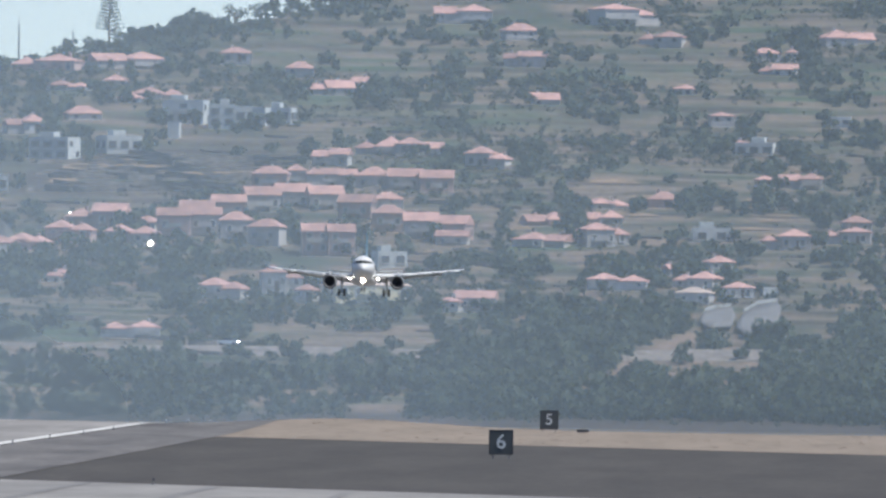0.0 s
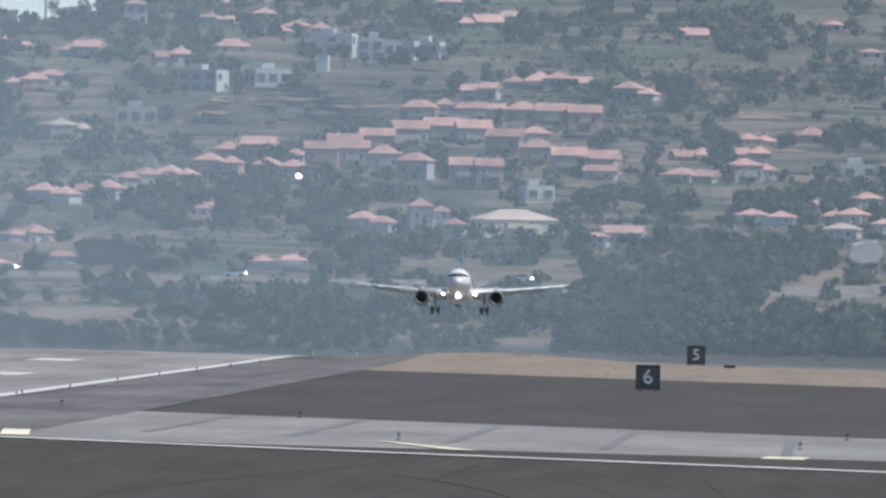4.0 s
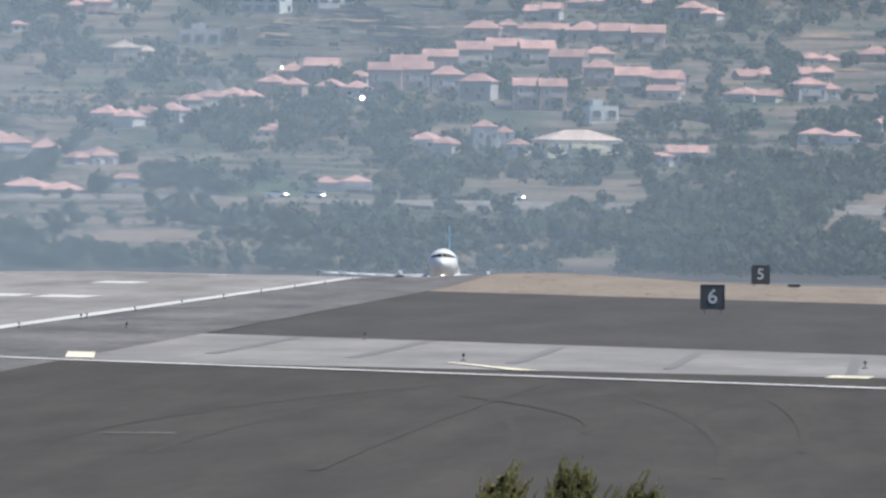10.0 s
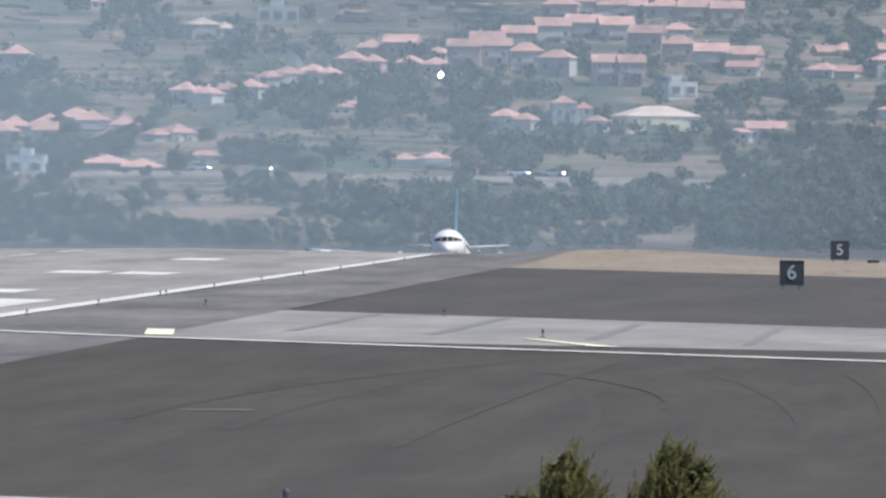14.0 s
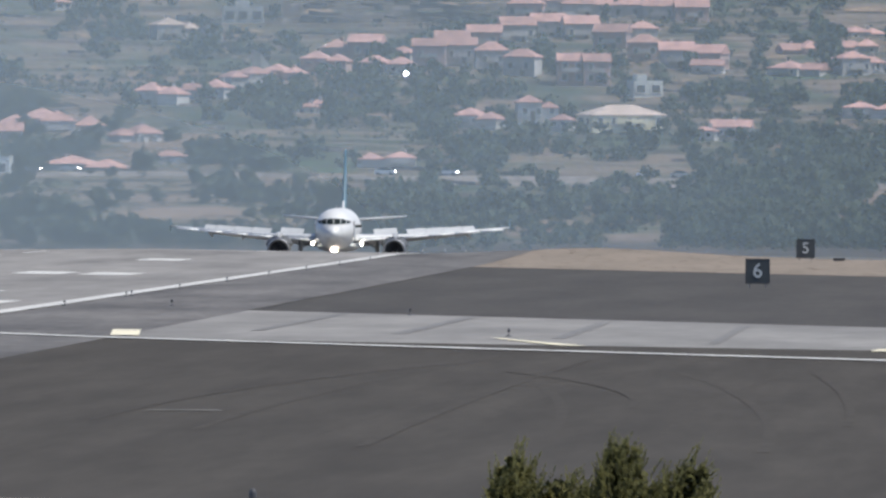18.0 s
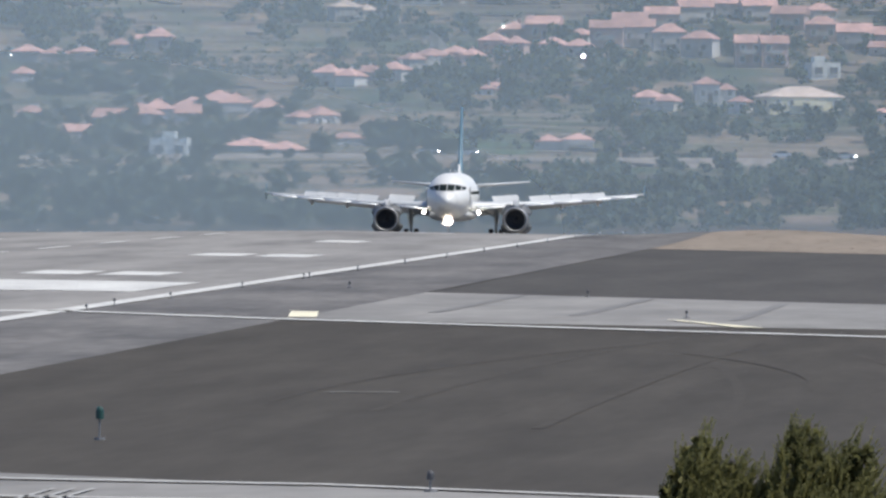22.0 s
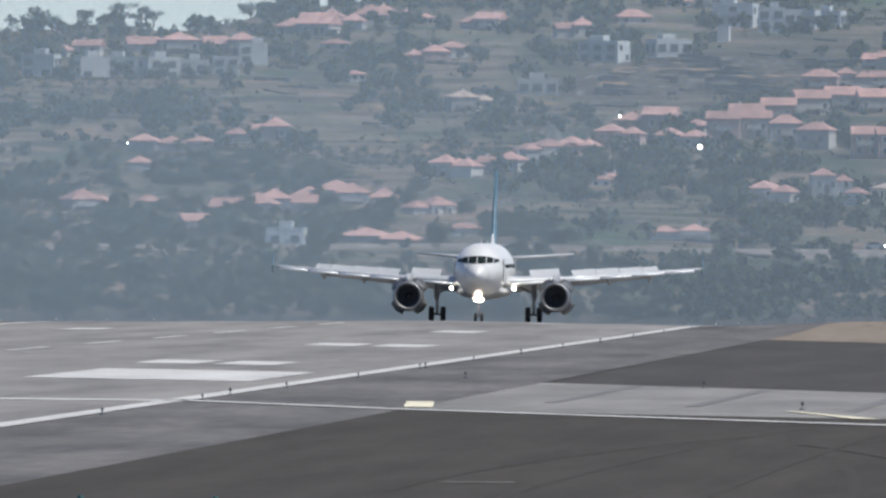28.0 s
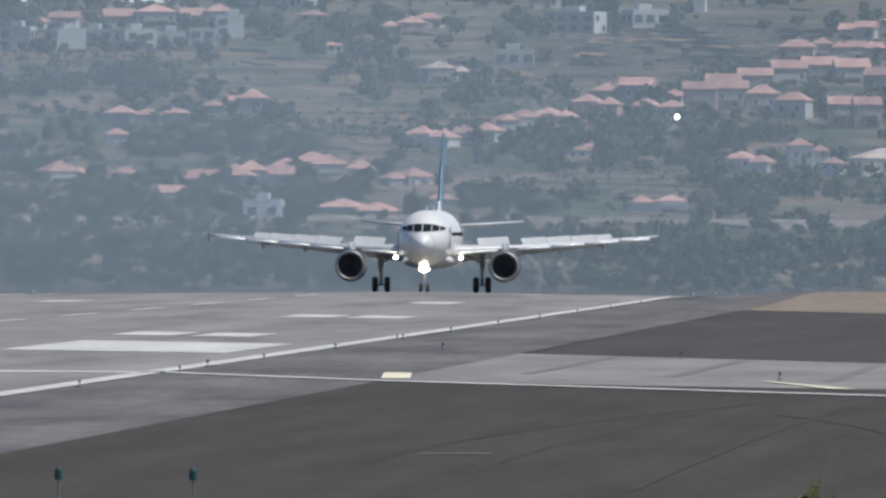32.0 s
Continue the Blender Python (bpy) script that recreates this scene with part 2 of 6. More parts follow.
HAZE_THIN = veil("thin_haze_sheet", (0.61, 0.76, 0.88), 0.034, 0.034)


# ---- mesh helpers ----
def part(name, bm, material, parent=None, label=""):
    me = bpy.data.meshes.new(name)
    bmesh.ops.recalc_face_normals(bm, faces=bm.faces)
    bm.to_mesh(me)
    bm.free()
    me.materials.append(material)
    ob = new(name, me)
    if parent:
        ob.parent = parent
    if label:
        ob["label"] = label
    return ob


def shared(name, me, parent, m=None):
    ob = new(name, me)
    ob.parent = parent
    if m is not None:
        ob.matrix_basis = m
    return ob


def smooth(ob):
    ob.data.polygons.foreach_set("use_smooth", [True] * len(ob.data.polygons))
    return ob


def box(bm, cx, cy, cz, sx, sy, sz, bevel=0.0, turn=None):
    m = Matrix.Translation((cx, cy, cz)) @ (turn or Matrix()) @ Matrix.Diagonal((sx, sy, sz, 1))
    r = bmesh.ops.create_cube(bm, size=1.0, matrix=m)
    if bevel:
        es = list({e for v in r["verts"] for e in v.link_edges})
        bmesh.ops.bevel(bm, geom=es, offset=bevel, segments=1, affect="EDGES")


def tube(bm, a, b, r1, r2=None, seg=10):
    a, b = Vector(a), Vector(b)
    q = (b - a).to_track_quat("Z", "Y").to_matrix().to_4x4()
    bmesh.ops.create_cone(bm, cap_ends=True, segments=seg, radius1=r1, radius2=r1 if r2 is None else r2,
                          depth=(b - a).length, matrix=Matrix.Translation((a + b) / 2) @ q)


def loft(bm, rings, caps=True):
    rows = [[bm.verts.new(p) for p in ring] for ring in rings]
    n = len(rows[0])
    for r0, r1 in zip(rows, rows[1:]):
        for i in range(n):
            bm.faces.new((r0[i], r0[(i + 1) % n], r1[(i + 1) % n], r1[i]))
    if caps:
        bm.faces.new(rows[0])
        bm.faces.new(rows[-1])


def ease(a, b, x):
    k = np.clip((x - a) / (b - a), 0, 1)
    return k * k * (3 - 2 * k)


def grid_mesh(name, xs, ys, zs, material):
    """A sheet over rows and columns of points, given as equal 2D arrays."""
    r, c = xs.shape
    co = np.stack([xs, ys, zs], -1).reshape(-1, 3)
    i = np.arange((r - 1) * (c - 1))
    a = (i // (c - 1)) * c + i % (c - 1)
    me = bpy.data.meshes.new(name)
    me.from_pydata(co.tolist(), [], np.stack([a, a + 1, a + 1 + c, a + c], -1).tolist())
    me.materials.append(material)
    ob = new(name, me)
    return smooth(ob)


# ---- the airfield ----
CENTRE = -61.0
PROFILE_Y = (0, 1150, 1261, 1340, 1414, 1500, 1605, 1690, 1780, 1828, 1890, 1928, 2084, 2200, 2330, 2500, 3200, 5200)
PROFILE_Z = (0, 0, 0, -0.30, -0.62, -1.25, -2.20, -3.05, -3.95, -4.45, -5.10, -5.55, -7.5, -8.45, -9.0, -9.20, -9.6, -9.9)


def level(x, y):
    """Height of the airfield: level up to a crest, then falling away; the runway is crowned."""
    z = np.interp(y, PROFILE_Y, PROFILE_Z)
    z = z + 0.25 * np.clip(1 - np.abs(x - CENTRE) / 22.5, 0, 1)
    z = z + 0.50 * np.exp(-((x + 26) / 8) ** 2 - ((y - 1330) / 120) ** 2)
    z = z - 0.5 * ease(-30, 10, x) * ease(1150, 1350, y)
    z = z - 0.22 * (1 - ease(-110, -88, x)) * ease(900, 1300, y)
    return z


def patch(name, quad, nx, ny, lift, material, label="", parent=None):
    """A four-cornered sheet (near left, near right, far right, far left) that follows the ground."""
    a, b, c, d = [np.array(p, float) for p in quad]
    s, t = np.meshgrid(np.linspace(0, 1, nx + 1), np.linspace(0, 1, ny + 1))
    p = ((1 - s) * (1 - t))[..., None] * a + (s * (1 - t))[..., None] * b + (s * t)[..., None] * c + ((1 - s) * t)[..., None] * d
    ob = grid_mesh(name, p[..., 0], p[..., 1], level(p[..., 0], p[..., 1]) + lift, material)
    if parent:
        ob.parent = parent
    return tagged(ob, label, kind="" if parent else "structure")


gx = np.concatenate([np.linspace(-4000, -140, 20), np.linspace(-130, 60, 60), np.linspace(80, 4000, 20)])
gy = np.concatenate([np.linspace(-600, 900, 20), np.linspace(930, 3300, 130), np.linspace(3400, 5600, 12)])
GX, GY = np.meshgrid(gx, gy)
tagged(grid_mesh("ground", GX, GY, level(GX, GY) - 0.10, SOIL), "dry brown open ground around the airfield", "ground", kind="structure")
patch("runway", ((-84, -200), (-38, -200), (-38, 3300), (-84, 3300)), 16, 240, 0.0, RUNWAY, "long grey asphalt runway worn by tyre marks")
patch("runway_shoulder", ((-38, 100), (-29.2, 100), (-29.2, 1300), (-38, 1300)), 4, 60, -0.01, SHOULDER, "darker asphalt shoulder beside the runway edge line")
patch("runway_shoulder", ((-93, 100), (-84, 100), (-84, 1300), (-93, 1300)), 4, 60, -0.01, SHOULDER, "darker asphalt shoulder beside the runway edge line")
patch("apron", ((-29.2, 345), (60, 185), (60, 531), (-29.2, 629)), 20, 20, -0.015, DARK_TAR, "dark asphalt blast pad with faint swirling tyre marks")
patch("taxiway", ((-29.2, 629), (25, 569), (25, 618), (-29.2, 756)), 16, 12, -0.012, CONCRETE, "pale concrete taxiway strip crossing to the runway")
patch("taxiway", ((-60, 60), (60, 40), (60, 185), (-29.2, 345)), 16, 12, -0.012, CONCRETE, "pale concrete taxiway in the foreground")
patch("infield", ((-29.2, 756), (25, 618), (25, 937), (-29.2, 1105)), 16, 24, -0.03, INFIELD, "dark gravel infield between taxiway and runway")
patch("grass_verge", ((-29.2, 1105), (60, 828), (60, 1700), (-36, 1700)), 40, 60, -0.02, STRAW, "strip of dry straw-coloured grass on a low rise")
patch("grass_verge", ((-400, 300), (-93, 300), (-93, 1700), (-400, 1700)), 20, 40, -0.05, SOIL, "dry ground beyond the far side of the runway")


def stripe(name, quad, material, label, lift=0.02, ny=8, nx=2):
    return patch(name, quad, nx, ny, lift, material, label)


def line(x0, y0, x1, y1, w, material, label, along=False):
    """A painted line; along: its width is taken across the runway, else along it."""
    if along:
        return stripe("painted_line", ((x0 - w / 2, y0), (x0 + w / 2, y0), (x1 + w / 2, y1), (x1 - w / 2, y1)), material, label, ny=60)
    return stripe("painted_line", ((x0, y0 - w / 2), (x1, y1 - w / 2), (x1, y1 + w / 2), (x0, y0 + w / 2)), material, label, ny=2, nx=60)


line(-38.5, 300, -38.5, 1420, 0.9, WHITE_LINE, "white runway edge line", True)
line(-83.5, 300, -83.5, 1420, 0.9, WHITE_LINE, "white runway edge line", True)
for x0, y0, x1, y1 in ((-38.5, 658, -29.7, 631), (-29.7, 631, -15.7, 597), (-15.7, 597, 25, 503)):
    line(x0, y0, x1, y1, 3.8, WHITE_LINE, "thin white line crossing the runway end")
line(-100, 628, -52, 642, 6.0, WHITE_LINE, "thin white line crossing the runway end")
line(-52, 642, -38.5, 656, 6.0, WHITE_LINE, "thin white line crossing the runway end")
BAR = "white touchdown zone bar on the runway"
for side in (1, -1):
    stripe("aiming_point_mark", ((CENTRE + side * 11.2, 743), (CENTRE + side * 20.4, 743), (CENTRE + side * 20.4, 797), (CENTRE + side * 11.2, 797)), WHITE_LINE, "broad white aiming point block on the runway", ny=12)
    for y0, xs in ((833, (10.2, 13.8)), (982, (10.2, 13.8)), (1132, (10.2,)), (1282, (10.2,)), (593, (10.2, 13.8))):
        for xo in xs:
            stripe("touchdown_bar", ((CENTRE + side * xo, y0), (CENTRE + side * (xo + 2.8), y0), (CENTRE + side * (xo + 2.8), y0 + 24), (CENTRE + side * xo, y0 + 24)), WHITE_LINE, BAR)
for k in range(14):
    stripe("centreline_dash", ((CENTRE - 0.25, 420 + k * 60), (CENTRE + 0.25, 420 + k * 60), (CENTRE + 0.25, 450 + k * 60), (CENTRE - 0.25, 450 + k * 60)), WHITE_LINE, "worn white centreline dash")
stripe("taxi_mark", ((-29.45, 638), (-28.4, 637), (-29.35, 660), (-30.4, 661)), YELLOW_LINE, "yellow taxiway edge block")
stripe("taxi_line", ((-13.2, 608), (-12.2, 607), (-15.8, 634), (-16.2, 635)), YELLOW_LINE, "tapering yellow taxi line")
stripe("taxi_mark", ((-2.8, 594), (-1.4, 592), (-1.2, 600), (-2.6, 602)), YELLOW_LINE, "yellow chevron block on the taxiway")
stripe("painted_line", ((-19.5, 440), (-17.6, 440.5), (-17.8, 442.5), (-19.3, 442)), FADED, "faint worn paint patch", lift=0.002)
for x0, y0, x1, y1 in ((-60, 352, -14, 318), (-14, 318, 60, 190), (-60, 330, -14, 303), (-14, 303, 60, 176)):
    line(x0, y0, x1, y1, 1.4, WORN_LINE, "thin worn white taxiway edge line")
for x0, y0, x1, y1, w in ((-19.8, 650, -19.2, 725, 0.55), (-13.8, 634, -13.5, 703, 0.5), (-8.2, 620, -8.0, 690, 0.4), (-25.2, 660, -24.8, 742, 0.5), (-2, 606, -2, 675, 0.4)):
    stripe("concrete_seam", ((x0 - w / 2, y0), (x0 + w / 2, y0), (x1 + w / 2, y1), (x1 - w / 2, y1)), SEAM, "dark sealed joint across the concrete", lift=0.004)

for x0 in (-18.5, -18.15, -17.82):
    stripe("taxi_chevron", ((x0 - 0.05, 296), (x0 + 0.05, 296), (x0 + 0.11, 313), (x0 + 0.03, 313)), WORN_LINE, "worn white hatch stripe on the near taxiway")

ARCS = ((-14, 400, 6, 150), (-11, 430, 3.5, 140), (-9, 395, -3.2, 120), (-6.5, 405, 2.4, 150), (-17, 410, 3.0, 170), (-4, 380, -4.0, 150), (-20, 425, 5.2, 130), (-2.5, 420, -1.6, 110), (-12.5, 385, 1.2, 180), (-8, 450, -5.0, 80))
for k, (x0, y0, bend, ln) in enumerate(ARCS):
    pts = [(x0 + bend * (s / 8) ** 2, y0 + ln * s / 8) for s in range(9)]
    xs = np.array([[x - 0.10 - 0.02 * (k % 3), x + 0.10 + 0.02 * (k % 3)] for x, y in pts])
    ys = np.array([[y, y] for x, y in pts])
    tagged(grid_mesh("tyre_mark", xs, ys, level(xs, ys) - 0.012 + 0.0012 * k, TYRE_MARK), "faint curved rubber mark on the apron", "tyre mark", kind="structure")

# ---- the hill ----
RIDGE_B = (-300, -160, -110, -64.8, -62.4, -59.1, -56.8, -53.3, -49, -44.6, -40.5, -38.4, -33.2, -28.6, -23.9, -19.7, -8.6, 12.9, 60, 160)
RIDGE_D = (4150, 4200, 4248, 4279, 4303, 4277, 4289, 4336, 4372, 4396, 4431, 4476, 4531, 4597, 4628, 4682, 4819, 4957, 4950, 4700)


def rough(x, y, s, seed):
    """Cheap smooth noise in -1..1 from a few crossing waves."""
    v = 0
    for k in range(5):
        a = seed * 1.7 + k * 2.4
        f = (1.0 + 0.63 * k) / s
        v = v + np.sin(f * (x * math.cos(a) + y * math.sin(a)) + 1.9 * np.sin(f * 0.6 * (x * math.sin(a) - y * math.cos(a)) + a) + seed) / (1 + 0.45 * k)
    return v / 2.4


def slope_z(b, d):
    """Height of the hillside at a bearing (thousandths of a radian from the runway's line) and a distance."""
    top = np.interp(b, RIDGE_B, RIDGE_D)
    x, y = d * np.sin(b / 1000), d * np.cos(b / 1000)
    step = 21.0
    q = (d + 14 * rough(x, y, 130, 3)) / step
    fr = q - np.floor(q)
    stair = step * (np.clip((fr - 0.80) / 0.2, 0, 1) - fr)
    terraced = ease(-0.15, 0.35, rough(x, y, 210, 5))
    terraced = np.maximum(terraced, np.exp(-(((b + 30.5) / 8.5) ** 2 + ((d - 4165 - 6 * (b + 30.5)) / 75) ** 2) ** 2))
    dd = d + 0.62 * stair * terraced
    rise = lambda e: EYE + (161 - 300 + (e - 3400) / 1.73) / 32500 * e
    z = rise(np.minimum(dd, top)) - 0.16 * np.clip(d - top, 0, None)
    return z + 0.7 * rough(x, y, 60, 8) + 0.25 * rough(x, y, 14, 2) * (1 - 0.8 * terraced)


def hill_place(b, d):
    """A point of the slope, its terraces averaged out."""
    return Vector((d * math.sin(b / 1000), d * math.cos(b / 1000), EYE + ((d - 3400) / 1.73 - 139) / 32500 * d))


hb = np.concatenate([np.linspace(-420, -90, 30)[:-1], np.linspace(-90, 24, 240), np.linspace(24, 420, 36)[1:]])
hd = np.concatenate([np.linspace(3240, 3380, 8), np.linspace(3384, 4990, 470)])
HB, HD = np.meshgrid(hb, hd)
HZ = slope_z(HB, HD)
HZ[:8] = np.minimum(HZ[:8], -8.0) - np.linspace(6, 0, 8)[:, None]


def hill_material():
    """Dry terraces: straw, bare red-brown soil and green scrub in patches."""
    m = mat("hillside_ground", (0.036, 0.056, 0.033), 0.95, vary=0.45, size=9, second=(0.066, 0.067, 0.047), fine=6, stretch=(1, 0.25, 1), gloss=0.1)
    nt = m.node_tree
    n, link = nt.nodes, nt.links.new
    hsv = [x for x in n if x.type == "HUE_SAT"][0]
    old = hsv.inputs["Color"].links[0].from_socket
    soil = n.new("ShaderNodeAttribute")
    soil.attribute_name = "bare"
    mix = n.new("ShaderNodeMix")
    mix.data_type = "RGBA"
    link(soil.outputs["Fac"], mix.inputs["Factor"])
    link(old, mix.inputs["A"])
    mix.inputs["B"].default_value = (0.215, 0.155, 0.122, 1)
    lush = n.new("ShaderNodeAttribute")
    lush.attribute_name = "lush"
    over = n.new("ShaderNodeMix")
    over.data_type = "RGBA"
    link(lush.outputs["Fac"], over.inputs["Factor"])
    link(mix.outputs["Result"], over.inputs["A"])
    over.inputs["B"].default_value = (0.056, 0.090, 0.047, 1)
    # dark brown: walled tilled fields with thin green ledges, terrace walls, the slope's foot
    soil2 = n.new("ShaderNodeAttribute")
    soil2.attribute_name = "dark_ground"
    last = n.new("ShaderNodeMix")
    last.data_type = "RGBA"
    link(soil2.outputs["Fac"], last.inputs["Factor"])
    link(over.outputs["Result"], last.inputs["A"])
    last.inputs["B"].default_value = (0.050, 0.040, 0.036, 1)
    link(last.outputs["Result"], hsv.inputs["Color"])
    return m


hill = grid_mesh("hillside", HD * np.sin(HB / 1000), HD * np.cos(HB / 1000), HZ, hill_material())
tagged(hill, "terraced hillside of dry grass, bare soil and green scrub", "hill", kind="structure")
# bare earth: bearing, distance, half width, half depth, strength
EARTH = ((-41.7, 3511, 4.2, 26, 0.9), (-37.1, 3598, 2.0, 14, 0.8), (-33.4, 3588, 2.6, 12, 0.8), (-48, 3560, 5, 16, 0.5), (-2.6, 3632, 1.6, 40, 0.6), (3.5, 3530, 2.0, 40, 0.4),
         (-17.7, 3428, 2.0, 30, 0.8), (-18.7, 3687, 5, 16, 0.55), (-30, 4120, 4, 60, 0.35), (-26, 3925, 2.2, 10, 0.8), (-10, 4050, 4, 20, 0.5), (-7, 4130, 4, 20, 0.5), (-14, 3960, 5, 18, 0.5),
         (-46, 4010, 6, 30, 0.45), (-43, 3900, 3, 18, 0.45), (-55, 3800, 5, 20, 0.4), (-3, 3905, 4, 14, 0.5), (3, 4020, 4, 16, 0.5), (-24, 3600, 2, 12, 0.5))


def earth(b, d):
    """How bare the ground is: uneven patches of red-brown soil."""
    out = 0 * b
    wob = rough(b * 4, d, 40, 4) * 0.4
    for b0, d0, wb, wd, k in EARTH:
        out = np.maximum(out, k * (1 - ease(0.5, 1.1, np.hypot((b - b0) / wb, (d - d0) / wd) + wob)))
    return out


bare = earth(HB, HD)
# eroded spurs run down the dark slope
def spurs(b, d):
    out = 0 * b
    wob = 0.35 * rough(b * 3, d, 30, 6)
    for b0, d0, b1, d1, w0, w1 in ((-0.3, 3680, -7.6, 3490, 1.1, 0.35), (2.4, 3640, -2.2, 3545, 1.0, 0.9), (3.6, 3615, 0.2, 3480, 0.6, 0.3)):
        f = np.clip((d0 - d) / (d0 - d1), 0, 1)
        off = np.abs(b - (b0 + (b1 - b0) * f) + wob) / (w0 + (w1 - w0) * f)
        out = np.maximum(out, (1 - ease(0.5, 1.15, off)) * ease(0, 8, d0 + 6 - d) * ease(0, 12, d - d1))
    return out


bare = np.maximum(bare, 0.85 * spurs(HB, HD))
# the terraces show as broken straw-brown treads between dark walls, in two widths
def treads(b, d, step, seed):
    q = (d + 0.45 * step * rough(b * 10, d, 90, seed)) / step
    q = q - np.floor(q)
    return ease(0.25, 0.42, q) * (1 - ease(0.78, 0.95, q)) * ease(-0.45, 0.25, rough(b * 26, d * 2.4, 85, seed + 12))


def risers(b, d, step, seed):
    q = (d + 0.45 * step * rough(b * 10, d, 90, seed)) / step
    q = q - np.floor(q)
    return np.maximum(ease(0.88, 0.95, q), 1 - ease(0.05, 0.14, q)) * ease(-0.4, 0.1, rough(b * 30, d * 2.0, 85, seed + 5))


bare = np.maximum(bare, (0.75 - 0.4 * ease(4050, 4200, HD)) * ease(0.2, 0.65, rough(HB * 22, HD * 3.2, 85, 9)))
tread = np.maximum(treads(HB, HD, 15.0, 3), 1.2 * treads(HB, HD, 33.0, 7))
field = np.exp(-(((HB + 30.5) / 8.5) ** 2 + ((HD - 4165 - 6 * (HB + 30.5)) / 75) ** 2) ** 2)
bare = np.maximum(bare * (1 - 0.8 * field), tread * 0.52 * (1 - 0.9 * field) + 0.22 * field * ease(3560, 3700, HD))
hill.data.attributes.new("bare", "FLOAT", "POINT").data.foreach_set("value", bare.reshape(-1).astype(np.float32))

lush = np.maximum(0.85 * ease(0.1 - 0.35 * ease(4050, 4250, HD), 0.55, rough(HB * 18, HD * 3.0, 75, 17)), 0.6 * (1 - ease(3500, 3620, HD))) * (1 - bare) * (1 - ease(-17, -13, HB) * (1 - ease(3640, 3720, HD)))
# in the dark fields thin green ledges follow the contours
ledge = (HD + 4 * rough(HB * 4, HD, 60, 3)) / 13.5
ledge = ease(0.62, 0.72, ledge - np.floor(ledge)) * ease(-0.5, 0.1, rough(HB * 5, HD, 30, 31))
lush = np.maximum(lush * (1 - field) * (0.35 + 0.65 * treads(HB, HD, 21.0, 19)), ledge * field)
# dark brown along the risers and over the lowest strip of the slope
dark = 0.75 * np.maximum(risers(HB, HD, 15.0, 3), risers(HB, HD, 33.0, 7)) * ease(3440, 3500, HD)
hill.data.attributes.new("dark_ground", "FLOAT", "POINT").data.foreach_set("value", np.maximum(0.9 * np.clip(1.4 * field, 0, 1) * (1 - ledge), np.maximum(dark, 0.85 * (1 - ease(3400, 3445, HD)))).reshape(-1).astype(np.float32))
hill.data.attributes.new("lush", "FLOAT", "POINT").data.foreach_set("value", lush.reshape(-1).astype(np.float32))

# leaning sheets added to stand in for haze over the valley and the slope
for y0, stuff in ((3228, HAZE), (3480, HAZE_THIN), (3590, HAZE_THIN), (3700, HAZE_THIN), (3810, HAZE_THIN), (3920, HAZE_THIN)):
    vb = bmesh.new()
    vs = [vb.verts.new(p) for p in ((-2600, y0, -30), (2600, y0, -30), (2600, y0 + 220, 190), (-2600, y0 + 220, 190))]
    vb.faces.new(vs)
    tagged(part("haze", vb, stuff), "thin blue sheet standing in for haze before the hillside", "haze", kind="structure")


# ---- the airliner: nose towards -y, origin on the ground between the main wheels ----
def ring(y, cz, rx, rz, n=36, x0=0.0):
    return [Vector((x0 + rx * math.cos(2 * math.pi * i / n), y, cz + rz * math.sin(2 * math.pi * i / n))) for i in range(n)]


def aerofoil(x, y, z, chord, thick, droop=0.0):
    """A closed wing section across x: leading edge at y, trailing edge aft."""
    pts = []
    for s, side in [(k / 9, 1) for k in range(10)] + [(1 - k / 9, -1) for k in range(1, 9)]:
        t = 5 * thick * (0.2969 * math.sqrt(s) - 0.126 * s - 0.3516 * s * s + 0.2843 * s ** 3 - 0.1015 * s ** 4)
        pts.append(Vector((x, y + s * chord, z + side * t * chord * (1.15 if side > 0 else 0.85) - droop * s * s * chord)))
    return pts


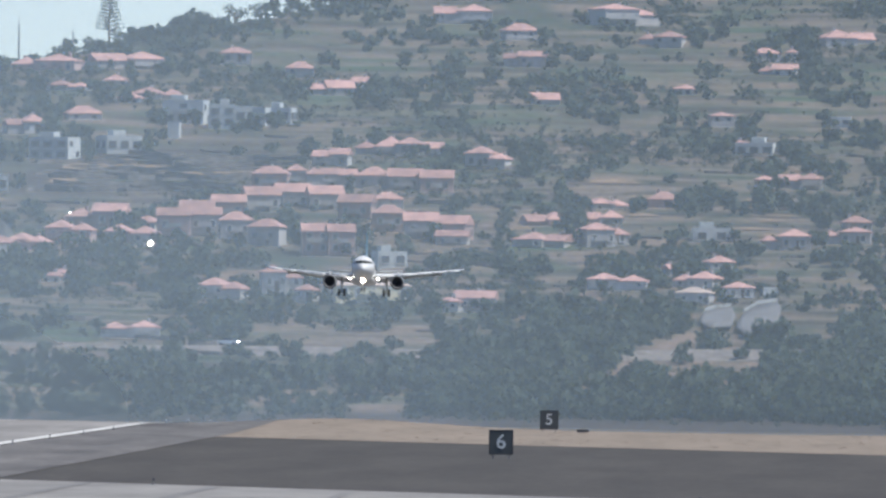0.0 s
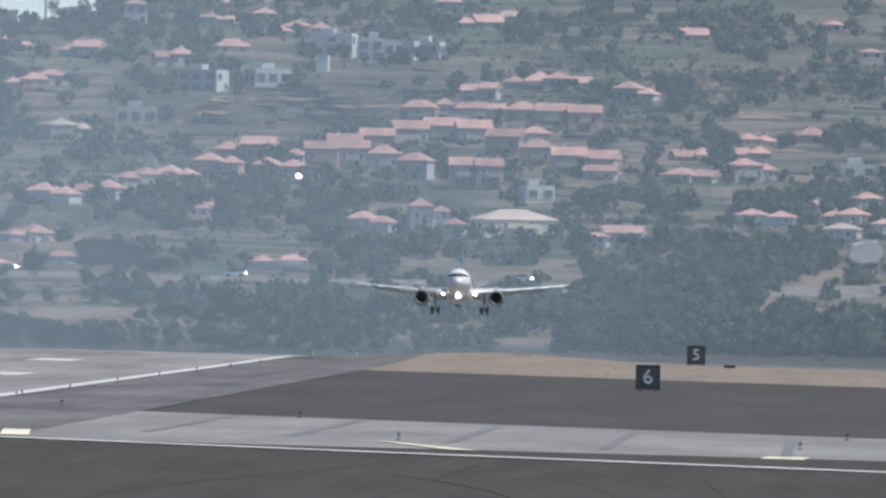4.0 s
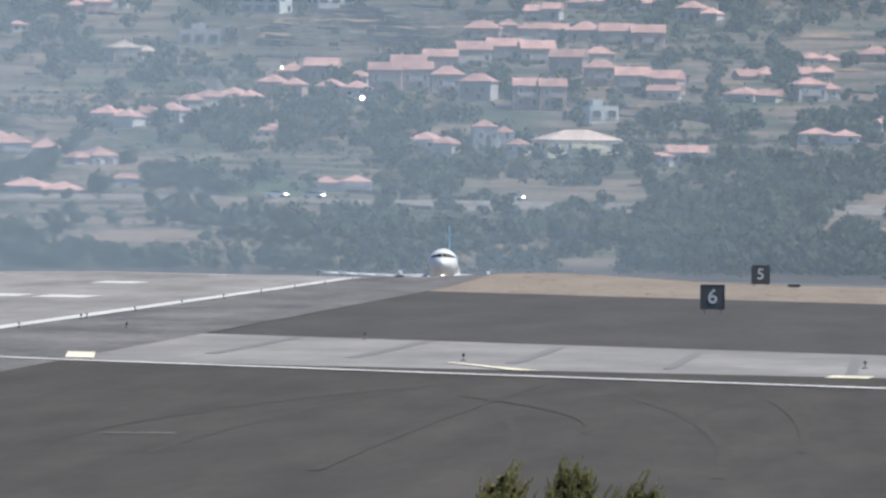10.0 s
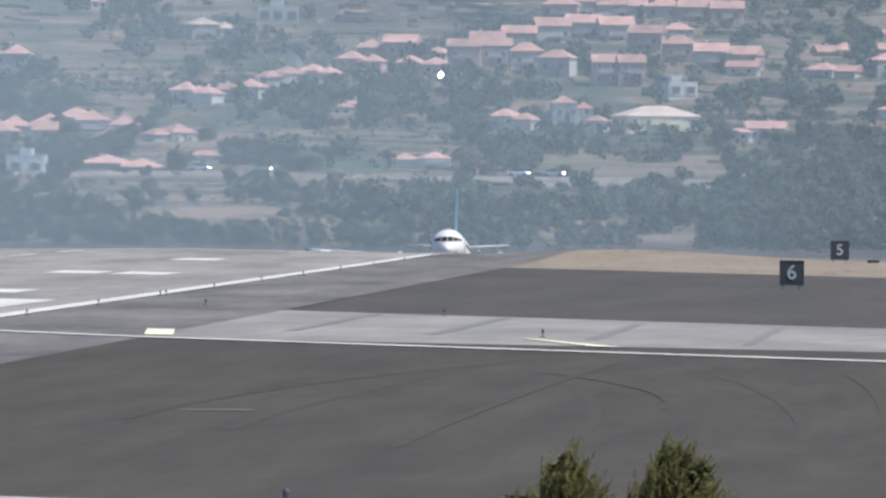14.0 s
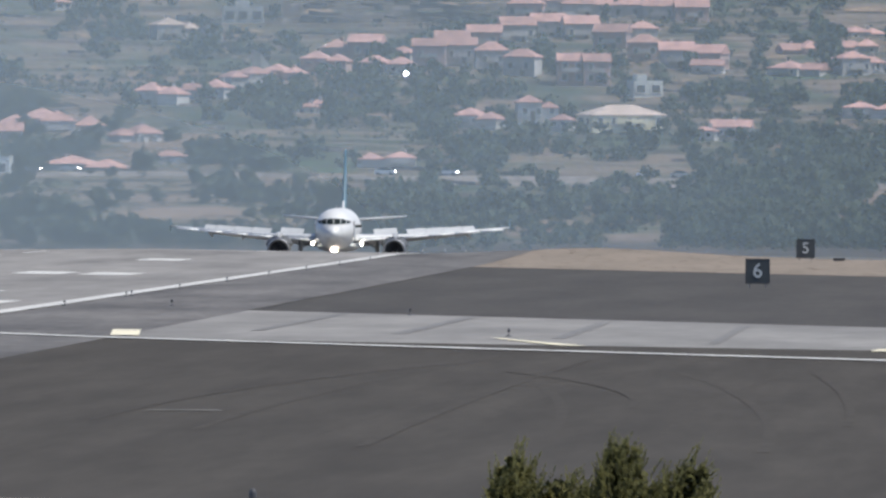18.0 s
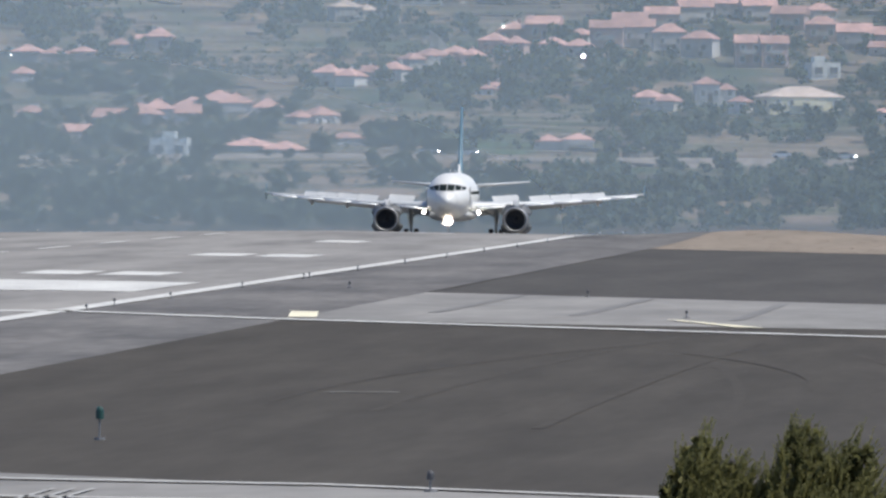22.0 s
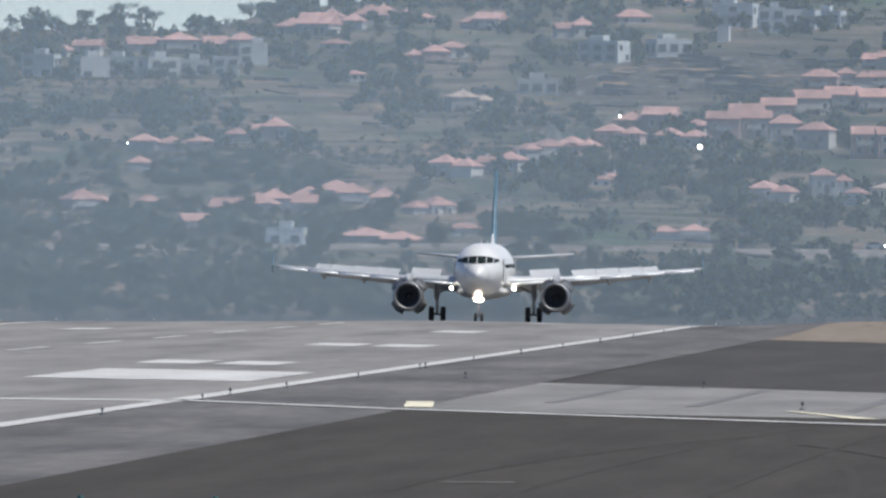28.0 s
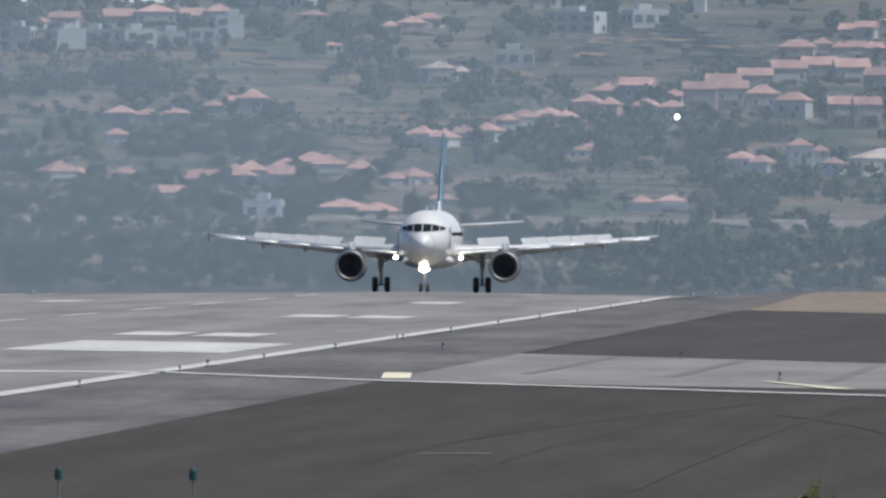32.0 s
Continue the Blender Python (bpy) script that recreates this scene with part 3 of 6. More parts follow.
def build_airliner():
    jet = new("airliner")
    fus = bmesh.new()
    stations = [(-17.7, 3.35, 0.05, 0.05), (-17.5, 3.36, 0.38, 0.36), (-17.0, 3.40, 0.78, 0.72), (-16.2, 3.50, 1.18, 1.10), (-15.2, 3.62, 1.52, 1.48), (-14.0, 3.74, 1.78, 1.80),
                (-12.5, 3.80, 1.94, 2.02), (-11.0, 3.80, 1.975, 2.07), (-4.0, 3.80, 1.975, 2.07), (4.0, 3.80, 1.975, 2.07), (8.0, 3.86, 1.95, 2.01), (11.0, 4.08, 1.72, 1.78), (14.0, 4.45, 1.28, 1.36), (17.0, 4.85, 0.75, 0.85), (19.2, 5.12, 0.32, 0.40), (19.9, 5.2, 0.12, 0.16)]
    loft(fus, [ring(*s) for s in stations])
    fuselage = smooth(part("fuselage", fus, PAINT_WHITE, jet, "white painted fuselage"))

    belly = bmesh.new()
    loft(belly, [ring(-8.5, 2.25, 0.4, 0.2), ring(-7.0, 2.15, 1.6, 0.45), ring(-4.0, 2.10, 2.05, 0.62), ring(2.0, 2.10, 2.05, 0.62), ring(5.0, 2.2, 1.5, 0.45), ring(7.0, 2.3, 0.4, 0.2)])
    smooth(part("belly_fairing", belly, PAINT_GREY, jet))
    # flight deck windows lie on the nose's curve
    ys_ = [q[0] for q in stations]

    def nose_y(x, z):
        """Where a line along the fuselage first meets the nose at that offset and height."""
        y = -17.6
        while y < -10:
            cz, rx, rz = (float(np.interp(y, ys_, [q[k] for q in stations])) for k in (1, 2, 3))
            if (x / rx) ** 2 + ((z - cz) / rz) ** 2 <= 1.0:
                return y
            y += 0.02
        return y

    for side in (1, -1):
        for x0, x1, zb0, zb1, zt0, zt1 in ((0.035, 0.66, 4.28, 4.30, 4.88, 4.85), (0.72, 1.22, 4.30, 4.36, 4.85, 4.74), (1.27, 1.62, 4.34, 4.44, 4.72, 4.62)):
            pane = bmesh.new()
            # five rings from sill to head, each bent round the nose, an outer and an inner line
            rings = []
            for j in range(5):
                row = [(x0 + (x1 - x0) * k / 4, zb0 + (zb1 - zb0) * k / 4 + (zt0 - zb0 + (zt1 - zt0 - zb1 + zb0) * k / 4) * j / 4) for k in range(5)]
                skin = [(x, nose_y(x, z), z) for x, z in row]
                rings.append([Vector((side * x, y - 0.05, z)) for x, y, z in skin] + [Vector((side * x, y + 0.12, z)) for x, y, z in skin[::-1]])
            loft(pane, rings)
            part("cockpit_window", pane, COCKPIT, fuselage, "dark flight deck pane")
    radome = bmesh.new()
    loft(radome, [ring(-16.75, 3.425, 0.935, 0.865, 30), ring(-16.70, 3.43, 0.955, 0.885, 30)], caps=False)
    part("radome_seam", radome, PAINT_GREY, fuselage)
    # cabin windows and doors down each side
    cab = bpy.data.meshes.new("cabin_window")
    cb = bmesh.new()
    box(cb, 0, 0, 0, 0.04, 0.25, 0.36, 0.012)
    cb.to_mesh(cab)
    cb.free()
    cab.materials.append(COCKPIT)
    for side in (1, -1):
        for k in range(34):
            shared("cabin_window", cab, fuselage, pose(side * 1.955, -10.6 + k * 0.56, 4.05, 0, side * 7, 0))
        for y in (-12.4, 9.6):
            dr = bmesh.new()
            box(dr, side * 1.93, y, 3.75, 0.05, 0.85, 1.85, 0.02)
            part("cabin_door", dr, PAINT_GREY, fuselage)

    # wings, with slats, flaps, spoilers and tip fences
    spoilers = []
    doors = []
    wings = []
    for side in (1, -1):
        def section(x):
            """Leading edge, height, chord and thickness at a span station."""
            le = np.interp(x, (1.6, 6.4, 16.9), (-5.6, -2.9, 2.35))
            ch = np.interp(x, (1.6, 6.4, 16.9), (6.7, 3.9, 1.55))
            z = np.interp(x, (1.6, 6.4, 16.9), (2.78, 3.08, 3.98))
            return float(le), float(z), float(ch), float(np.interp(x, (1.6, 6.4, 16.9), (0.15, 0.12, 0.105)))

        wing = bmesh.new()
        loft(wing, [aerofoil(side * x, section(x)[0], section(x)[1], section(x)[2] * 0.80, section(x)[3] * 1.15) for x in (1.2, 2.2, 4.0, 6.4, 9.0, 11.5, 14.0, 16.3, 16.9)])
        w = smooth(part("wing", wing, WING_PAINT, jet, "light grey swept wing"))
        wings.append((w, side))
        for x0, x1 in ((2.3, 5.1), (6.5, 9.0), (9.05, 11.5), (11.55, 14.0), (14.05, 16.3)):
            sl = bmesh.new()
            loft(sl, [aerofoil(side * x, section(x)[0] - 0.45, section(x)[1] - 0.14, 0.85, 0.24) for x in (x0, x1)])
            smooth(part("slat", sl, SLAT_WHITE, w, "bright leading edge slat"))
        for x0, x1 in ((2.2, 6.2), (6.3, 13.2)):
            fl = bmesh.new()
            loft(fl, [aerofoil(side * x, section(x)[0] + section(x)[2] * 0.80, section(x)[1] - 0.16 - 0.02 * section(x)[2], section(x)[2] * 0.28, 0.13, 0.30) for x in (x0, x1)])
            smooth(part("flap", fl, PAINT_GREY, w, "lowered grey flap"))
        ail = bmesh.new()
        loft(ail, [aerofoil(side * x, section(x)[0] + section(x)[2] * 0.79, section(x)[1], section(x)[2] * 0.21, 0.08) for x in (13.3, 16.4)])
        part("aileron", ail, WING_PAINT, w)
        for x in (6.6, 9.6, 12.8):
            fr = bmesh.new()
            le, z, ch, _ = section(x)
            loft(fr, [ring(le + ch * 0.35, z - 0.20, 0.05, 0.05, 8, side * x), ring(le + ch * 0.6, z - 0.38, 0.17, 0.22, 8, side * x), ring(le + ch * 0.95, z - 0.50, 0.16, 0.22, 8, side * x), ring(le + ch * 1.25, z - 0.62, 0.04, 0.05, 8, side * x)])
            smooth(part("flap_track_fairing", fr, PAINT_GREY, w))
        fence = bmesh.new()
        loft(fence, [[Vector((side * (16.9 + dx), y, z)) for y, z in ((2.5, 4.0), (3.7, 4.85), (4.1, 4.85), (3.95, 3.95), (3.9, 3.45), (3.5, 3.45))] for dx in (0.0, 0.06)])
        part("wingtip_fence", fence, PAINT_BLUE, w, "small blue wingtip fence")
        for x0, x1 in ((3.6, 5.9), (6.9, 8.7), (8.75, 10.5), (10.55, 12.3), (12.35, 13.5)):
            sp = bmesh.new()
            le0, z0, c0, t0 = section(x0)
            le1, z1, c1, t1 = section(x1)
            hinge = Vector((side * (x0 + x1) / 2, (le0 + c0 * 0.60 + le1 + c1 * 0.60) / 2, (z0 + z1) / 2 + 0.05 * (c0 + c1) / 2))
            run = Vector((side * (x1 - x0), le1 + c1 * 0.60 - le0 - c0 * 0.60, z1 - z0))
            L, hw = 0.17 * (c0 + c1) / 2 + 0.12, run.length / 2
            ax = run.normalized() * side
            up = ax.cross(Vector((0, 1, 0))).normalized()
            seat = Matrix.Translation(hinge) @ Matrix((ax, up.cross(ax), up)).transposed().to_4x4()
            loft(sp, [[Vector((q * hw, e, h)) for e, h in ((0, 0.0), (0, 0.05), (L, 0.03), (L, 0.0))] for q in (-1, 1)])
            spo = part("spoiler", sp, WING_PAINT, w, "raised pale wing spoiler")
            spo.matrix_basis = seat
            spoilers.append((spo, seat))
        # landing light under the wing root
        ll = bmesh.new()
        bmesh.ops.create_uvsphere(ll, u_segments=12, v_segments=8, radius=0.12, matrix=Matrix.Translation((side * 2.45, -5.75, 2.35)) @ Matrix.Diagonal((1, 0.6, 1, 1)))
        part("landing_light", ll, LAMP_WARM, jet, "lit landing light")
        # engine
        ex, ez, ey = side * 5.75, 1.72, -7.9
        nac = bmesh.new()
        prof = [(0.30, 0.86), (0.10, 0.92), (0.0, 1.00), (0.08, 1.08), (0.5, 1.17), (1.4, 1.22), (2.4, 1.17), (3.3, 1.00), (3.9, 0.86), (3.88, 0.78), (2.8, 0.80), (1.0, 0.84)]
        rows = [[nac.verts.new(p) for p in ring(ey + a, ez, r, r, 28, ex)] for a, r in prof]
        for r0, r1 in zip(rows, rows[1:] + rows[:1]):
            for i in range(28):
                nac.faces.new((r0[i], r0[(i + 1) % 28], r1[(i + 1) % 28], r1[i]))
        nacelle = smooth(part("engine_nacelle", nac, NACELLE_GREY, jet, "grey engine nacelle"))
        lip = bmesh.new()
        rows = [[lip.verts.new(p) for p in ring(ey + a, ez, r, r, 28, ex)] for a, r in ((0.22, 0.875), (0.05, 0.93), (-0.02, 1.0), (0.06, 1.085), (0.28, 1.145), (0.27, 1.12), (0.08, 1.0))]
        for r0, r1 in zip(rows, rows[1:] + rows[:1]):
            for i in range(28):
                lip.faces.new((r0[i], r0[(i + 1) % 28], r1[(i + 1) % 28], r1[i]))
        smooth(part("intake_lip", lip, BARE_METAL, nacelle, "polished intake lip"))
        fan = bmesh.new()
        tube(fan, (ex, ey + 1.15, ez), (ex, ey + 1.25, ez), 0.85, seg=28)
        part("fan_disc", fan, DARK_METAL, nacelle, "dark fan disc")
        blade = bmesh.new()
        bmesh.ops.create_cube(blade, size=1, matrix=Matrix.Diagonal((0.10, 0.02, 0.58, 1)))
        blade_mesh = bpy.data.meshes.new("fan_blade")
        blade.to_mesh(blade_mesh)
        blade.free()
        blade_mesh.materials.append(DARK_METAL)
        for k in range(24):
            turn = Matrix.Rotation(k * math.pi / 12, 4, "Y") @ Matrix.Translation((0, 0, 0.55)) @ Matrix.Rotation(0.7, 4, "Z")
            shared("fan_blade", blade_mesh, nacelle, Matrix.Translation((ex, ey + 1.05, ez)) @ turn)
        spin = bmesh.new()
        loft(spin, [ring(ey + 0.62, ez, 0.02, 0.02, 14, ex), ring(ey + 0.85, ez, 0.17, 0.17, 14, ex), ring(ey + 1.1, ez, 0.27, 0.27, 14, ex)])
        smooth(part("spinner", spin, DARK_METAL, nacelle))
        core = bmesh.new()
        loft(core, [ring(ey + 3.4, ez, 0.62, 0.62, 18, ex), ring(ey + 4.4, ez, 0.50, 0.50, 18, ex), ring(ey + 5.3, ez, 0.2, 0.2, 18, ex)])
        smooth(part("exhaust_cone", core, DARK_METAL, nacelle))
        py = bmesh.new()
        loft(py, [[Vector((ex + s * wdt, ey + y, z)) for s, z in ((-1, ez + h0), (1, ez + h0), (1, ez + h1), (-1, ez + h1))] for y, wdt, h0, h1 in ((0.7, 0.05, 1.1, 1.3), (1.6, 0.22, 1.0, 1.75), (3.2, 0.25, 0.9, 1.75), (5.4, 0.18, 1.1, 1.4))])
        part("pylon", py, PAINT_GREY, jet)
        strake = bmesh.new()
        box(strake, ex - side * 1.08, ey + 1.0, ez + 0.78, 0.03, 0.9, 0.30, 0, Matrix.Rotation(side * 0.9, 4, "Y"))
        part("nacelle_strake", strake, PAINT_GREY, nacelle)
        # reverser blocker doors, two each side
        for ang in (45, 135, 225, 315):
            rd = bmesh.new()
            arc = [radians(a) for a in (-30, -18, -6, 6, 18, 30)]
            outer = [(1.215 * math.sin(a), 1.215 * math.cos(a) - 1.215) for a in arc]
            inner = [(1.14 * math.sin(a), 1.14 * math.cos(a) - 1.215) for a in arc[::-1]]
            loft(rd, [[Vector((px, y, pz - 0.05 * max(0, y))) for px, pz in outer + inner] for y in (-0.55, 0.0, 0.55)])
            d = smooth(part("reverser_door", rd, NACELLE_GREY, nacelle, "thrust reverser door"))
            base = Matrix.Translation((ex, ey + 2.35, ez)) @ Matrix.Rotation(radians(ang), 4, "Y") @ Matrix.Translation((0, 0, 1.19))
            d.matrix_basis = base
            doors.append((d, base))
        # main gear leg
        gx = side * 3.795
        leg = bmesh.new()
        tube(leg, (gx, 0, 0.3), (gx, 0.0, 1.7), 0.13, seg=12)
        tube(leg, (gx, 0, 1.6), (gx, -0.1, 3.0), 0.19, seg=12)
        tube(leg, (gx, 0, 1.9), (gx - side * 1.6, 0, 2.7), 0.08, seg=8)
        tube(leg, (gx, 0.25, 0.8), (gx, 0.35, 1.7), 0.05, seg=8)
        g = part("main_gear_leg", leg, GEAR_STEEL, jet, "steel main landing gear leg")
        gd = bmesh.new()
        box(gd, gx + side * 0.28, 0, 2.05, 0.05, 0.9, 1.55, 0.02, Matrix.Rotation(side * 0.15, 4, "Y"))
        part("gear_door", gd, PAINT_WHITE, g)
        ax = bmesh.new()
        tube(ax, (gx - 0.55, 0, 0.285), (gx + 0.55, 0, 0.285), 0.09, seg=10)
        part("axle", ax, GEAR_STEEL, g)
        for o in (-0.46, 0.46):
            wheel_part(g, gx + o, 0, 0.285, 0.585, 0.40)
        # tailplane
        tp = bmesh.new()
        loft(tp, [aerofoil(side * x, y, z, ch, 0.10) for x, y, z, ch in ((0.5, 13.3, 4.60, 3.7), (3.5, 15.2, 4.82, 2.6), (6.22, 16.9, 5.05, 1.4))])
        smooth(part("tailplane", tp, WING_PAINT, jet, "light grey tailplane"))
    # nose gear
    leg = bmesh.new()
    tube(leg, (0, -12.64, 0.1), (0, -12.64, 1.3), 0.09, seg=10)
    tube(leg, (0, -12.64, 1.2), (0, -12.45, 2.1), 0.13, seg=10)
    tube(leg, (0, -12.64, 1.3), (0, -11.5, 2.0), 0.06, seg=8)
    ng = part("nose_gear_leg", leg, GEAR_STEEL, jet, "steel nose landing gear leg")
    for o in (-0.25, 0.25):
        wheel_part(ng, o, -12.64, 0.08, 0.38, 0.22)
    for o in (-0.42, 0.42):
        nd = bmesh.new()
        box(nd, o, -12.4, 1.62, 0.04, 1.5, 0.62, 0.01, Matrix.Rotation(-0.25 * o, 4, "Y"))
        part("gear_door", nd, PAINT_WHITE, ng)
    for o, zz in ((-0.15, 1.50), (0.15, 1.50), (0.0, 1.72)):
        nl = bmesh.new()
        bmesh.ops.create_uvsphere(nl, u_segments=12, v_segments=8, radius=0.18, matrix=Matrix.Translation((o, -12.92, zz)) @ Matrix.Diagonal((1, 0.6, 1, 1)))
        part("taxi_light", nl, LAMP_NOSE, ng, "lit nose gear light")
    # fin and rudder
    fin = bmesh.new()
    secs = [(5.4, 12.0, 5.9, 0.09), (6.0, 12.6, 5.4, 0.10), (8.6, 15.0, 3.9, 0.10), (11.76, 17.5, 2.1, 0.09)]
    loft(fin, [[Vector((p.z - z, p.y, z)) for p in aerofoil(0, y, z, ch * 0.75, th * 1.2)] for z, y, ch, th in secs])
    smooth(part("fin", fin, PAINT_BLUE, jet, "tall blue tail fin"))
    rud = bmesh.new()
    loft(rud, [[Vector((s * wd, y0, z)) for s, wd, y0 in ((-1, 0.10, y + ch * 0.74), (1, 0.10, y + ch * 0.74), (1, 0.02, y + ch), (-1, 0.02, y + ch))] for z, y, ch, th in secs[1:]])
    part("rudder", rud, PAINT_BLUE, jet, "blue rudder")
    fillet = bmesh.new()
    loft(fillet, [[Vector((s * wd, y, z)) for s, z in ((-1, zb), (1, zb), (0.3, zt), (-0.3, zt))] for y, wd, zb, zt in ((9.5, 0.05, 5.6, 5.75), (11.0, 0.16, 5.3, 6.0), (12.8, 0.24, 5.2, 6.6))])
    part("fin_fillet", fillet, PAINT_WHITE, jet)
    bc = bmesh.new()
    tube(bc, (0, -2, 5.85), (0, -2, 6.05), 0.10, 0.05, 8)
    part("beacon", bc, BARE_METAL, jet)
    for y, hh in ((-9, 0.32), (3, 0.32)):
        an = bmesh.new()
        loft(an, [[Vector((s * 0.02, y + a, z)) for s, a in ((-1, 0), (1, 0), (1, w), (-1, w))] for z, w in ((5.82, 0.4), (5.86 + hh, 0.22))])
        part("antenna", an, PAINT_WHITE, jet)
    tagged(jet, "white twin-engine airliner, blue tail fin, gear down, lights lit", "airliner")
    return jet, spoilers, doors, wings


def wheel_part(parent, x, y, z, r, w):
    ty = bmesh.new()
    prof = [(-w / 2, r * 0.62), (-w / 2, r * 0.88), (-w * 0.32, r), (w * 0.32, r), (w / 2, r * 0.88), (w / 2, r * 0.62)]
    rows = [[ty.verts.new((x + a, y + q * math.cos(2 * math.pi * i / 24), z + q * math.sin(2 * math.pi * i / 24))) for i in range(24)] for a, q in prof]
    for r0, r1 in zip(rows, rows[1:] + rows[:1]):
        for i in range(24):
            ty.faces.new((r0[i], r0[(i + 1) % 24], r1[(i + 1) % 24], r1[i]))
    smooth(part("tyre", ty, RUBBER, parent, "black rubber tyre"))
    hub = bmesh.new()
    tube(hub, (x - w * 0.42, y, z), (x + w * 0.42, y, z), r * 0.6, seg=18)
    part("rim", hub, GEAR_STEEL, parent)


JET, SPOILERS, DOORS, WINGS = build_airliner()


# ---- houses on the hillside ----
WINDOW_MESH = {}


def window_mesh(w, h):
    """A pane in a proud frame, facing -y, shared by all windows of that size."""
    key = (w, h)
    if key not in WINDOW_MESH:
        bm = bmesh.new()
        box(bm, 0, -0.02, 0, w, 0.06, h)
        me = bpy.data.meshes.new("window")
        bm.to_mesh(me)
        bm.free()
        me.materials.append(GLASS)
        fm = bmesh.new()
        t = 0.12
        for cx, cz, sx, sz in ((0, h / 2 + t / 2, w + 2 * t, t), (0, -h / 2 - t / 2, w + 2 * t + 0.1, t), (-w / 2 - t / 2, 0, t, h), (w / 2 + t / 2, 0, t, h)):
            box(fm, cx, -0.05, cz, sx, 0.12, sz)
        fme = bpy.data.meshes.new("window_frame")
        fm.to_mesh(fme)
        fm.free()
        fme.materials.append(FRAME)
        WINDOW_MESH[key] = (me, fme)
    return WINDOW_MESH[key]


def hip_roof(bm, w, dep, z0, rh, over=0.45):
    """A hipped roof with thick eaves."""
    a, b = w / 2 + over, dep / 2 + over
    run = max(0.0, a - b) if a > b else 0.0
    runy = max(0.0, b - a) if b > a else 0.0
    lo = [bm.verts.new(p) for p in ((-a, -b, z0 - 0.12), (a, -b, z0 - 0.12), (a, b, z0 - 0.12), (-a, b, z0 - 0.12))]
    up = [bm.verts.new(p) for p in ((-a, -b, z0 + 0.1), (a, -b, z0 + 0.1), (a, b, z0 + 0.1), (-a, b, z0 + 0.1))]
    run, runy = max(run, 0.25), max(runy, 0.0)
    if runy > 0.01:
        r = [bm.verts.new((0, -runy, z0 + rh)), bm.verts.new((0, runy, z0 + rh))]
        faces = ((up[0], up[1], r[0]), (up[2], up[3], r[1]), (up[1], up[2], r[1], r[0]), (up[3], up[0], r[0], r[1]))
    else:
        r = [bm.verts.new((-run, 0, z0 + rh)), bm.verts.new((run, 0, z0 + rh))]
        faces = ((up[0], up[1], r[1], r[0]), (up[2], up[3], r[0], r[1]), (up[1], up[2], r[1]), (up[3], up[0], r[0]))
    for f in faces:
        bm.faces.new(f)
    bm.faces.new(lo)
    for i in range(4):
        bm.faces.new((lo[i], lo[(i + 1) % 4], up[(i + 1) % 4], up[i]))


def gable_roof(bm, w, dep, z0, rh, over=0.4):
    a, b = w / 2 + over, dep / 2 + over
    sec = ((-b, z0 - 0.1), (-b, z0 + 0.1), (0, z0 + rh), (b, z0 + 0.1), (b, z0 - 0.1))
    loft(bm, [[Vector((x, y, z)) for y, z in sec] for x in (-a, a)])


HOUSE, PINK, PALE, CREAM, FLATS, MODERN = "house", "pink", "pale", "cream", "flats", "modern"
LOOKS = {
    HOUSE: (LIME, TILE, "whitewashed house with a terracotta hipped roof among scrub"),
    PINK: (ROSE, TILE, "rose-painted house with a terracotta hipped roof"),
    PALE: (LIME, TILE_PALE, "house with pale walls and a sun-bleached tile roof"),
    CREAM: (IVORY, TILE_PALE, "large ivory villa with a broad bleached tile roof"),
    FLATS: (LIME, TILE, "block of terraced flats under a stepped terracotta roof"),
    MODERN: (BRIGHT, BRIGHT, "flat-roofed white modern house with dark openings"),
}
rng = random.Random(11)
HOUSES = []
GARDENS = []


